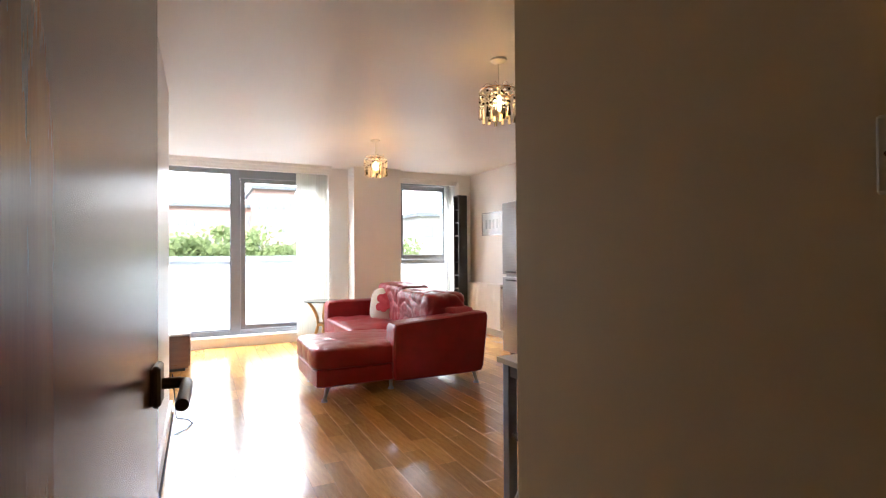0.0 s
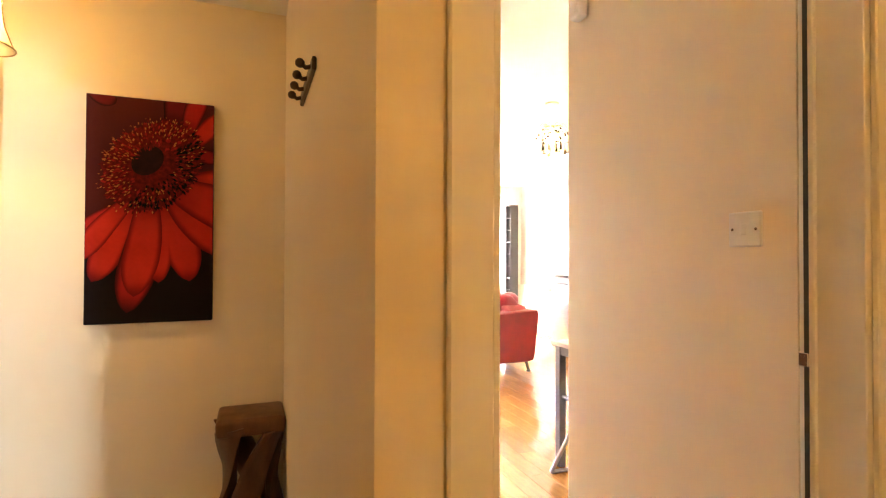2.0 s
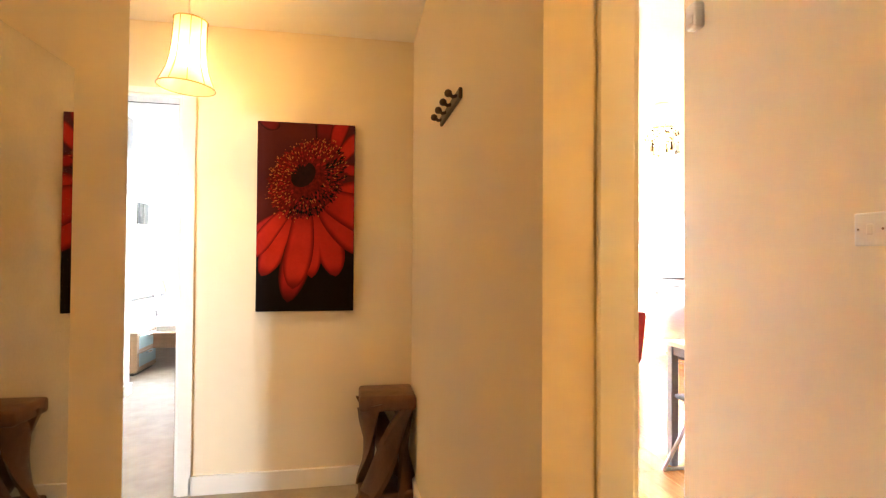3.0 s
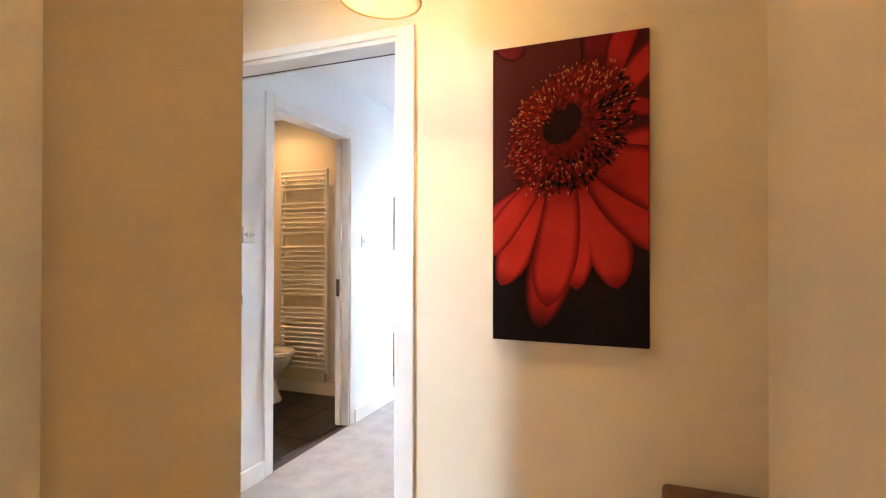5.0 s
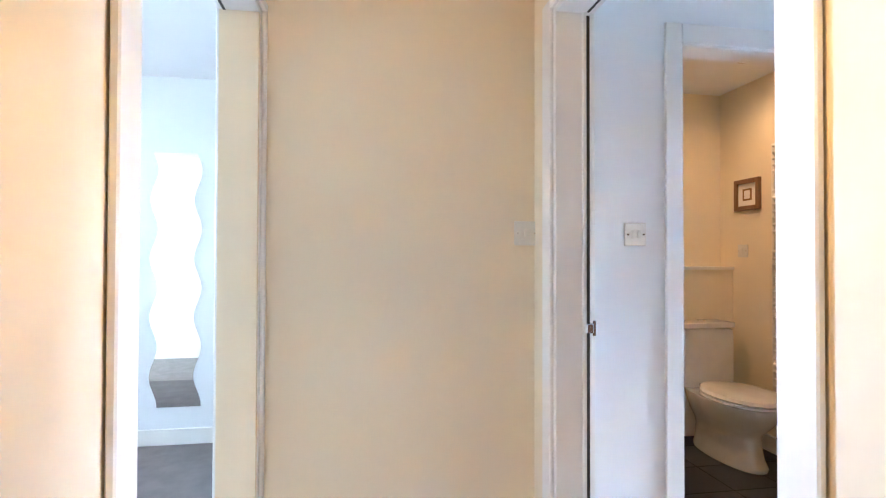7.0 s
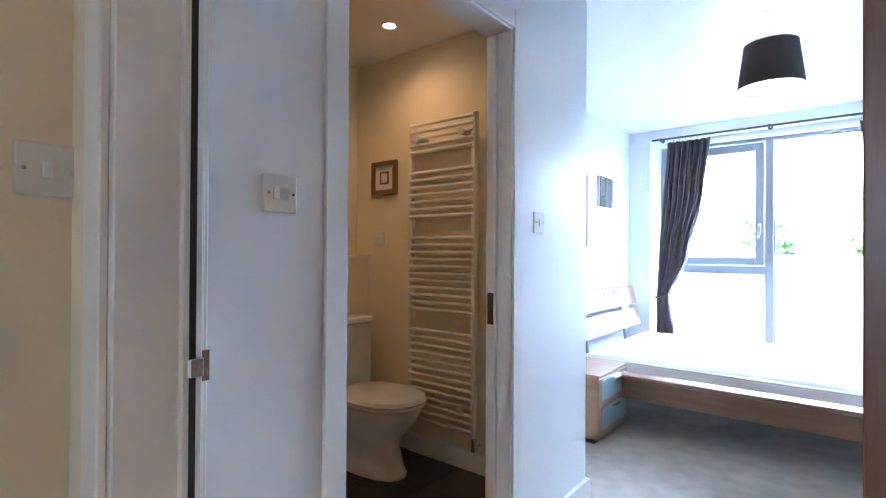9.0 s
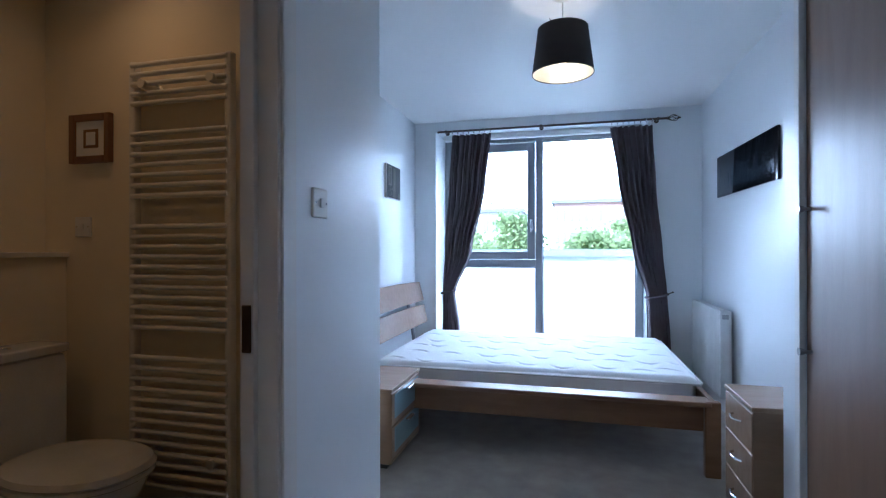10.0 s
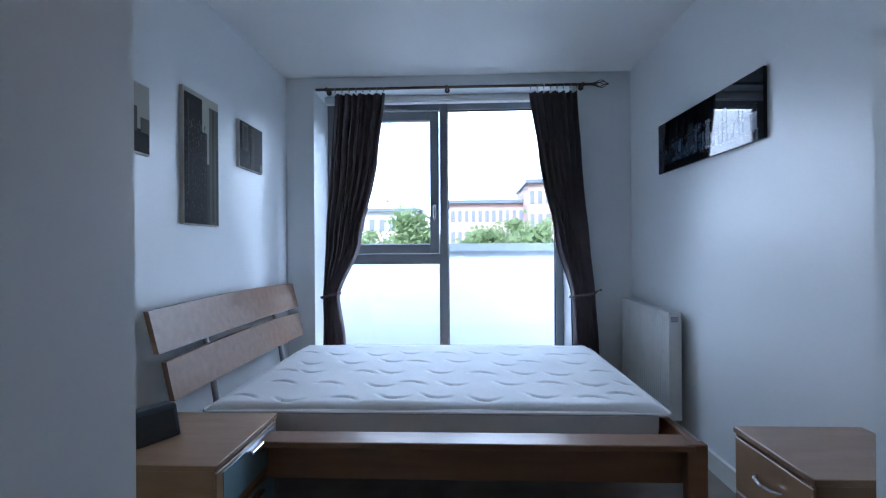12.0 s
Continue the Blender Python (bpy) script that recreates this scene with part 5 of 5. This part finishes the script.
TICKING = material("white_mattress_ticking", (0.80, 0.80, 0.80), 0.85, second=(0.75, 0.75, 0.76), scale=5, fine=260, bump=0.35)
mt = thing("mattress", pose(-0.53, 7.33, 0.30), "bare white quilted mattress on the bed", "mattress")
bm = bmesh.new()
bmesh.ops.create_grid(bm, x_segments=170, y_segments=130, size=1)
tufts = []
for i in range(9):
    for j in range(6):
        tufts.append((-0.86 + 0.215 * i + (0.107 if j % 2 else 0) + 0.09 * noise.noise(Vector((i * 3.1, j * 1.7, 4))), -0.56 + 0.225 * j + 0.10 * noise.noise(Vector((i * 2.3, j * 4.1, 9)))))
MX, MY = 0.985, 0.69
for v in bm.verts:
    x, y = v.co.x * MX, v.co.y * MY
    edge = max(0.0, 1 - min((MX - abs(x)) / 0.065, (MY - abs(y)) / 0.065, 1.0))
    z = 0.150 - 0.042 * edge ** 2 + 0.006 * noise.noise(Vector((x * 3, y * 3, 0)))
    for tx, ty in tufts:
        dx, dy = x - tx, y - ty
        if abs(dx) < 0.08 and abs(dy) < 0.07:
            side = 1 if noise.noise(Vector((tx * 9.0, ty * 7.0, 3.0))) > 0 else -1
            arc = dy + side * (9.0 * dx * dx - 0.025) + 0.25 * dx
            z -= 0.015 * math.exp(-(arc / 0.0095) ** 2) * (1 - (dx / 0.08) ** 2)
    v.co = Vector((x, y, z))
part("quilted_top", bm, TICKING, mt, smooth=True)
bm = bmesh.new()
superbox(bm, -MX, -MY, 0.0, MX, MY, 0.135, k=14, cuts=10)
part("border", bm, TICKING, mt, smooth=True)
for z in (0.118, 0.018):
    bm = bmesh.new()
    loop = [(-MX + 0.02, -MY), (MX - 0.02, -MY), (MX, -MY + 0.02), (MX, MY - 0.02), (MX - 0.02, MY), (-MX + 0.02, MY), (-MX, MY - 0.02), (-MX, -MY + 0.02), (-MX + 0.02, -MY)]
    tube(bm, [(x, y, z) for x, y in loop], 0.006, 6)
    part("piping", bm, TICKING, mt, smooth=True)

FROST = material("frosted_blue_glass", (0.24, 0.34, 0.38), 0.3, second=(0.21, 0.31, 0.35), scale=4)
BIRCH = material("pale_birch_veneer", (0.30, 0.187, 0.102), 0.38, second=(0.25, 0.153, 0.082), scale=4, stretch=(6, 1, 6), fine=50, bump=0.04)


def drawer_unit(m, w, d, h, drawers, label, front, arched, name):
    """A chest on local axes: width along x, depth along +y, its drawers facing -y."""
    ob = thing(name, m, label, "bedside table" if drawers == 2 else "chest of drawers")
    for nm, a in (("side_panel", (0, 0.0, 0.03, 0.016, d, h - 0.018)), ("side_panel", (w - 0.016, 0.0, 0.03, w, d, h - 0.018)), ("back_panel", (0.016, d - 0.01, 0.03, w - 0.016, d, h - 0.018)), ("top", (-0.004, -0.006, h - 0.018, w + 0.004, d, h)), ("bottom", (0.016, 0, 0.03, w - 0.016, d - 0.01, 0.046))):
        bm = bmesh.new()
        rbox(bm, *a, 0.002, 1)
        part(nm, bm, BIRCH, ob)
    bm = bmesh.new()
    box(bm, 0.02, 0.03, 0, w - 0.02, d - 0.02, 0.03)
    part("plinth", bm, BLACKWOOD, ob)
    z0, z1 = 0.05, h - 0.024
    dh = (z1 - z0) / drawers
    for k in range(drawers):
        a, b = z0 + k * dh + 0.003, z0 + (k + 1) * dh - 0.003
        bm = bmesh.new()
        rbox(bm, 0.004, -0.004, a, w - 0.004, 0.014, b, 0.002, 1)
        dr = part("drawer", bm, BIRCH, ob)
        if front:
            bm = bmesh.new()
            rbox(bm, 0.045, -0.007, a + 0.03, w - 0.03, -0.004, b - 0.012, 0.001, 1)
            part("glass_panel", bm, FROST, dr, "frosted blue-grey glass panel")
        bm = bmesh.new()
        if arched:
            zc = (a + b) / 2 + 0.01
            tube(bm, [(w / 2 - 0.055, -0.004, zc), (w / 2 - 0.04, -0.022, zc), (w / 2, -0.028, zc - 0.002), (w / 2 + 0.04, -0.022, zc), (w / 2 + 0.055, -0.004, zc)], 0.005, 8)
        else:
            rbox(bm, w / 2 - 0.03, -0.03, b - 0.032, w / 2 + 0.07, -0.004, b - 0.018, 0.003, 1)
        part("handle", bm, CHROME, dr, "chrome handle", smooth=arched)
    return ob


drawer_unit(pose(-1.175, 6.09, 0, 0, 0, 90), 0.50, 0.50, 0.43, 2, "birch bedside table with two frosted glass drawer fronts", True, False, "bedside_table")
drawer_unit(pose(0.425, 6.11, 0, 0, 0, -90), 0.345, 0.37, 0.56, 3, "birch chest with three drawers and arched chrome handles", False, True, "chest_of_drawers")

radio = thing("clock_radio", pose(-1.50, 6.27, 0.43, 0, 0, 64), "small dark grey table radio on the bedside table", "radio")
bm = bmesh.new()
rbox(bm, -0.10, -0.03, 0.0, 0.10, 0.03, 0.115, 0.008, 2)
for v in bm.verts:
    v.co.y += 0.25 * v.co.z
part("case", bm, material("dark_grey_plastic", (0.045, 0.05, 0.06), 0.35), radio)
bm = bmesh.new()
rbox(bm, -0.085, -0.034, 0.02, 0.085, -0.029, 0.10, 0.002, 1)
for v in bm.verts:
    v.co.y += 0.25 * v.co.z
part("speaker_grille", bm, SEAL, radio)

# built-in wardrobe
ward = thing("built_in_wardrobe", pose(0.5, 3.62, 0), "built-in wardrobe with walnut brown veneered doors and steel knobs", "wardrobe")
for y0, y1, hinge in ((0.012, 0.972, 0), (0.978, 1.912, 1)):
    bm = bmesh.new()
    rbox(bm, 0.012, y0, 0.02, 0.032, y1, 2.005, 0.002, 1)
    d = part("door", bm, WARDROBE, ward)
    if hinge:
        for z in (1.30, 0.83):
            bm = bmesh.new()
            rod(bm, (0.012, y1 - 0.035, z), (-0.012, y1 - 0.035, z), 0.006, 0.006, 12)
            rod(bm, (-0.012, y1 - 0.035, z), (-0.026, y1 - 0.035, z), 0.010, 0.013, 14)
            part("knob", bm, STEEL, d, "brushed steel knob", smooth=True)
bm = bmesh.new()
box(bm, 0.036, 0.0, 0.0, 0.06, 1.925, 2.02)
part("carcass", bm, BLACKWOOD, ward)
bm = bmesh.new()
for a in ((-0.008, 1.917, 0.0, 0.012, 1.955, 2.05), (-0.008, -0.03, 0.0, 0.012, 0.012, 2.05), (-0.008, 0.012, 2.006, 0.012, 1.917, 2.05)):
    rbox(bm, *a, 0.002, 1)
part("frame", bm, TRIM, ward, "white painted frame")

# curtains, rod and tie-backs
CURTAIN = material("dark_brown_curtain", (0.145, 0.112, 0.118), 0.85, second=(0.10, 0.078, 0.084), scale=6, stretch=(1, 1, 0.3), fine=240, bump=0.4)


def curtain(m, edges, folds, label, seed):
    """edges: rows of (height, left, right), from the top down; the cloth is gathered in folds."""
    ob = thing("curtain", m, label, "curtain", "bedroom curtains")
    bm = bmesh.new()
    rnd = random.Random(seed)
    ph = [rnd.random() for _ in range(folds + 1)]
    rings, steps = [], 60
    top, bottom = edges[0][0], edges[-1][0]
    for i in range(steps + 1):
        z = top + (bottom - top) * i / steps
        for (za, la, ra), (zb, lb, rb) in zip(edges, edges[1:]):
            if zb <= z <= za:
                t = (za - z) / (za - zb)
                t = t * t * (3 - 2 * t) * 0.5 + t * 0.5
                l, r = la + (lb - la) * t, ra + (rb - ra) * t
        row = []
        n = folds * 10
        amp = 0.026 + 0.22 * max(0.0, 0.13 - (r - l) * 0.25)
        for k in range(n + 1):
            u = k / n
            f = u * folds
            y = amp * math.sin(2 * math.pi * (f + 0.12 * math.sin(3.1 * z + 6 * ph[min(int(f), folds)])))
            y += 0.008 * noise.noise(Vector((u * 8, z * 3, seed)))
            row.append(bm.verts.new((l + (r - l) * u + 0.006 * math.sin(4 * math.pi * f), y, z)))
        rings.append(row)
    for a_, b_ in zip(rings, rings[1:]):
        for q in range(len(a_) - 1):
            bm.faces.new((a_[q], a_[q + 1], b_[q + 1], b_[q]))
    c = part("cloth", bm, CURTAIN, ob, smooth=True)
    md = c.modifiers.new("thickness", "SOLIDIFY")
    md.thickness = 0.003
    tz, tl, tr = edges[-3]
    bm = bmesh.new()
    tube(bm, [((tl + tr) / 2 + ((tr - tl) / 2 + 0.012) * math.cos(k * math.pi / 10), 0.05 * math.sin(k * math.pi / 10), tz + 0.015 * math.cos(k * math.pi / 10)) for k in range(21)], 0.011, 8)
    part("tie_back", bm, CURTAIN, ob, "dark cloth tie-back", smooth=True)
    return ob


curtain(pose(0, 8.19, 0), [(2.245, -1.345, -0.965), (1.75, -1.37, -1.02), (1.15, -1.405, -1.16), (0.77, -1.43, -1.32), (0.45, -1.435, -1.27), (0.12, -1.44, -1.25)], 7, "dark brown pleated curtain tied back at the bedroom window", 1)
curtain(pose(0, 8.19, 0), [(2.235, 0.085, 0.43), (1.75, 0.15, 0.455), (1.15, 0.27, 0.50), (0.77, 0.38, 0.535), (0.45, 0.385, 0.56), (0.03, 0.37, 0.59)], 7, "dark brown pleated curtain tied back beside the radiator", 2)
hook = thing("tie_back_hook", pose(0.555, 8.27, 0.785), "small dark metal tie-back hook on the wall", "hook")
bm = bmesh.new()
tube(bm, [(0, 0, 0), (0, -0.06, 0), (0.01, -0.075, 0.01), (0.03, -0.07, 0.015)], 0.004, 8)
ball(bm, (0.033, -0.07, 0.017), 0.008, 2)
part("hook", bm, DARKMETAL, hook, smooth=True)
crod = thing("curtain_rod", pose(0, 8.19, 2.285), "dark metal curtain rod with cage finials and rings", "curtain rod")
bm = bmesh.new()
rod(bm, (-1.48, 0, 0), (0.55, 0, 0), 0.010, seg=14)
part("pole", bm, DARKMETAL, crod, smooth=True)
bm = bmesh.new()
for k in range(5):
    a0 = k * 2 * math.pi / 5
    pts = []
    for i in range(9):
        t = i / 8
        r = 0.024 * math.sin(math.pi * t) + 0.003
        pts.append((0.55 + 0.09 * t, r * math.cos(a0 + 1.6 * t), r * math.sin(a0 + 1.6 * t)))
    tube(bm, pts, 0.003, 6)
rod(bm, (0.545, 0, 0), (0.56, 0, 0), 0.014, seg=12)
ball(bm, (0.645, 0, 0), 0.008, 2)
part("finial", bm, DARKMETAL, crod, "twisted cage finial", smooth=True)
for x in (-1.40, -0.512, 0.47):
    bm = bmesh.new()
    rod(bm, (x, 0, 0), (x, 0.08, 0), 0.006, seg=10)
    rod(bm, (x, 0.075, 0), (x, 0.08, 0), 0.02, seg=14)
    rod(bm, (x - 0.006, 0, 0), (x + 0.006, 0, 0), 0.016, seg=14)
    part("bracket", bm, DARKMETAL, crod)
for x0, x1 in ((-1.335, -0.975), (0.095, 0.425)):
    for k in range(8):
        x = x0 + (x1 - x0) * k / 7
        bm = bmesh.new()
        tube(bm, [(x, 0.017 * math.cos(q * math.pi / 8), -0.008 + 0.017 * math.sin(q * math.pi / 8)) for q in range(17)], 0.0025, 6)
        rod(bm, (x, 0, -0.045), (x, 0, -0.025), 0.002, seg=6)
        part("ring", bm, CHROME, crod, "small metal curtain ring")

head = thing("blind_headrail", pose(-0.545, 8.44, 2.245), "white blind headrail at the top of the bedroom window", "blind")
bm = bmesh.new()
rbox(bm, -0.93, -0.03, 0, 0.93, 0.03, 0.055, 0.004, 1)
part("headrail", bm, TRIM, head)
bm = bmesh.new()
rbox(bm, -0.93, -0.042, 0.012, 0.93, -0.031, 0.042, 0.003, 1)
part("valance", bm, TRIM, head)

# pictures above the bed
PAPER = material("photo_paper_edge", (0.62, 0.60, 0.54), 0.6)
PHOTO = material("sepia_city_photo", (0.05, 0.048, 0.037), 0.6, second=(0.085, 0.08, 0.06), gloss=0.15, scale=6, stretch=(1, 3, 1), fine=60)
PHOTODARK = material("dark_city_photo", (0.016, 0.015, 0.013), 0.6, second=(0.032, 0.03, 0.026), gloss=0.15, scale=20, fine=90)
PHOTOSKY = material("pale_sky_photo", (0.46, 0.45, 0.39), 0.6, second=(0.38, 0.37, 0.32), scale=5, gloss=0.15)


def city_print(y, z, w, h, seed, sky, blocks, label):
    """blocks: towers as shares of the print's width and height, with their tone."""
    ob = thing("canvas_print", pose(-1.73, y, z, 0, 0, 90), label, "picture", "city prints above the bed")
    bm = bmesh.new()
    rbox(bm, -w / 2, -0.02, -h / 2, w / 2, 0, h / 2, 0.002, 1)
    base = part("canvas", bm, PAPER, ob, "cream canvas edge")
    bm = bmesh.new()
    box(bm, -w / 2 + 0.006, -0.021, -h / 2 + 0.006, w / 2 - 0.006, -0.02, h / 2 - 0.006)
    part("photo", bm, PHOTOSKY if sky else PHOTODARK, base)
    rnd = random.Random(seed)
    w_, h_ = w - 0.014, h - 0.014
    for k, (x0, x1, z0, z1, tone) in enumerate(blocks):
        bm = bmesh.new()
        box(bm, (x0 - 0.5) * w_, -0.0218 - 0.0002 * k, (z0 - 0.5) * h_, (x1 - 0.5) * w_, -0.021, (z1 - 0.5) * h_)
        part("tower_block", bm, tone, base)
    bm = bmesh.new()
    for _ in range(int(w * h * 700)):
        px, pz = rnd.uniform(-w / 2 + 0.012, w * 0.08), rnd.uniform(-h / 2 + 0.015, h * 0.28)
        box(bm, px, -0.0238, pz, px + 0.005, -0.0225, pz + 0.009)
    tagged(part("lit_window", bm, PHOTOMID, base), kind="stuff")


PHOTOMID = material("grey_city_photo", (0.11, 0.105, 0.085), 0.6, second=(0.15, 0.145, 0.12), gloss=0.15, scale=9, stretch=(3, 1, 0.4), fine=70)
city_print(6.46, 1.645, 0.29, 0.29, 4, True, ((0.0, 1.0, 0.0, 0.34, PHOTODARK), (0.12, 0.72, 0.3, 0.66, PHOTO), (0.2, 0.62, 0.66, 0.80, PHOTO), (0.3, 0.52, 0.80, 0.90, PHOTODARK), (0.80, 1.0, 0.3, 0.52, PHOTOMID)), "small square canvas print of a city tower")
city_print(7.02, 1.56, 0.335, 0.66, 5, True, ((0.0, 0.5, 0.0, 0.97, PHOTODARK), (0.5, 0.64, 0.0, 0.72, PHOTODARK), (0.64, 0.72, 0.0, 0.48, PHOTO), (0.72, 1.0, 0.0, 0.94, PHOTOMID), (0.80, 0.86, 0.02, 0.94, PHOTO), (0.93, 1.0, 0.0, 0.62, PHOTO), (0.08, 0.12, 0.2, 0.92, PHOTO)), "tall canvas print of city skyscrapers")
city_print(7.605, 1.74, 0.335, 0.285, 6, False, ((0.10, 0.34, 0.38, 0.97, PHOTOMID), (0.15, 0.30, 0.42, 0.92, PHOTO), (0.44, 0.62, 0.0, 0.94, PHOTO), (0.86, 0.96, 0.02, 0.2, PHOTOMID)), "small dark canvas print of city buildings")

GLASSBLACK = material("black_gloss_glass", (0.006, 0.007, 0.010), 0.03, rough_var=0.015)
SKYLINE = material("night_skyline_blue", (0.05, 0.07, 0.095), 0.05, second=(0.012, 0.02, 0.03), scale=30)
SKYLIGHTS = material("night_lights", (0.36, 0.38, 0.36), 0.1, scale=30)
sky_pic = thing("glass_picture", pose(0.811, 7.115, 1.686, 0, 0, -88), "wide glossy black glass picture of a night skyline", "picture")
bm = bmesh.new()
rbox(bm, -0.497, -0.016, -0.145, 0.497, 0, 0.145, 0.002, 1)
gl = part("glass_panel", bm, GLASSBLACK, sky_pic)
rnd = random.Random(9)
x = -0.48
while x < 0.46:
    w_ = 0.02 + 0.03 * rnd.random()
    bm = bmesh.new()
    box(bm, x, -0.0166, -0.10, x + w_, -0.016, -0.04 + 0.11 * rnd.random())
    part("tower_block", bm, SKYLINE, gl)
    x += w_ + 0.008
bm = bmesh.new()
for _ in range(160):
    px, pz = rnd.uniform(-0.47, 0.46), rnd.uniform(-0.12, 0.03)
    box(bm, px, -0.0170, pz, px + 0.004, -0.0165, pz + 0.003)
tagged(part("city_lights", bm, SKYLIGHTS, gl), "tiny pale city lights", kind="stuff")

DRUM = material("black_brown_lampshade", (0.034, 0.022, 0.018), 0.7, second=(0.028, 0.02, 0.017), scale=20, fine=300, bump=0.2)
DRUMIN = material("white_shade_lining", (0.80, 0.76, 0.68), 0.7)
pend = thing("pendant_lamp", pose(-0.289, 6.093, 0), "dark brown drum pendant lamp with pale lining", "pendant lamp")
rose_and_cord(pend, 2.20, H)
bulb_part(pend, 2.10, 0.03)
bm = bmesh.new()
lathe(bm, [(0.147, 2.020), (0.119, 2.236)], 48)
part("shade", bm, DRUM, pend, smooth=True)
bm = bmesh.new()
lathe(bm, [(0.145, 2.021), (0.117, 2.235)], 48)
part("lining", bm, DRUMIN, pend, "pale inner lining", smooth=True)
for r, z in ((0.146, 2.020), (0.118, 2.236)):
    bm = bmesh.new()
    tube(bm, [(r * math.cos(k * math.pi / 20), r * math.sin(k * math.pi / 20), z) for k in range(41)], 0.0025, 6)
    part("hoop", bm, DARKMETAL, pend)
bm = bmesh.new()
for k in range(3):
    a = k * 2.094
    rod(bm, (0.015 * math.cos(a), 0.015 * math.sin(a), 2.20), (0.118 * math.cos(a), 0.118 * math.sin(a), 2.25), 0.002, seg=6)
part("frame", bm, DARKMETAL, pend)

# ---- floor pieces ----
rnd = random.Random(21)
PW = 0.115
plank_mesh = {}


def plank_data(length):
    if length not in plank_mesh:
        bm = bmesh.new()
        rbox(bm, -PW / 2 + 0.0006, 0.0006, -0.012, PW / 2 - 0.0006, length - 0.0006, 0.0, 0.0005, 1)
        data = bpy.data.meshes.new("plank")
        bm.to_mesh(data)
        bm.free()
        data.materials.append(OAK)
        plank_mesh[length] = data
    return plank_mesh[length]


lengths = (0.3, 0.4, 0.5, 0.65, 0.8)
verts, faces, placed = [], [], 0
x = 0.95 + PW / 2
while x < 5.38:
    y = 1.50 if x > 1.4 else 5.76
    while y < 8.44:
        ln = rnd.choice(lengths)
        if 1.4 < x < 4.2 and 2.4 < y < 6.8 and placed < 300:
            ob = new("plank", plank_data(ln))
            ob.parent = floor_living
            ob.location = (x, y, 0)
            placed += 1
        else:
            k, g = len(verts), 0.0008
            for z, e in ((-0.012, 0.0), (-0.0005, 0.0), (0.0, 0.0005)):
                verts += [(x - PW / 2 + g + e, y + g + e, z), (x + PW / 2 - g - e, y + g + e, z), (x + PW / 2 - g - e, y + ln - g - e, z), (x - PW / 2 + g + e, y + ln - g - e, z)]
            for a in (0, 4):
                faces += [(k + a + q, k + a + (q + 1) % 4, k + a + 4 + (q + 1) % 4, k + a + 4 + q) for q in range(4)]
            faces.append((k + 8, k + 9, k + 10, k + 11))
        y += ln
    x += PW
data = bpy.data.meshes.new("planks")
data.from_pydata(verts, [], faces)
data.materials.append(OAKREST)
rest = new("planks", data)
rest.parent = floor_living
tagged(rest, "further oak planks of the same floor", kind="stuff")

tile_mesh = None
for i in range(5):
    for j in range(6):
        if tile_mesh is None:
            bm = bmesh.new()
            rbox(bm, -0.147, -0.147, -0.008, 0.147, 0.147, 0.0, 0.002, 1)
            tile_mesh = bpy.data.meshes.new("tile")
            bm.to_mesh(tile_mesh)
            bm.free()
            tile_mesh.materials.append(SLATE)
        ob = new("tile", tile_mesh)
        ob.parent = floor_bath
        ob.location = (-2.39 + 0.3 * i, 3.65 + 0.3 * j, 0)
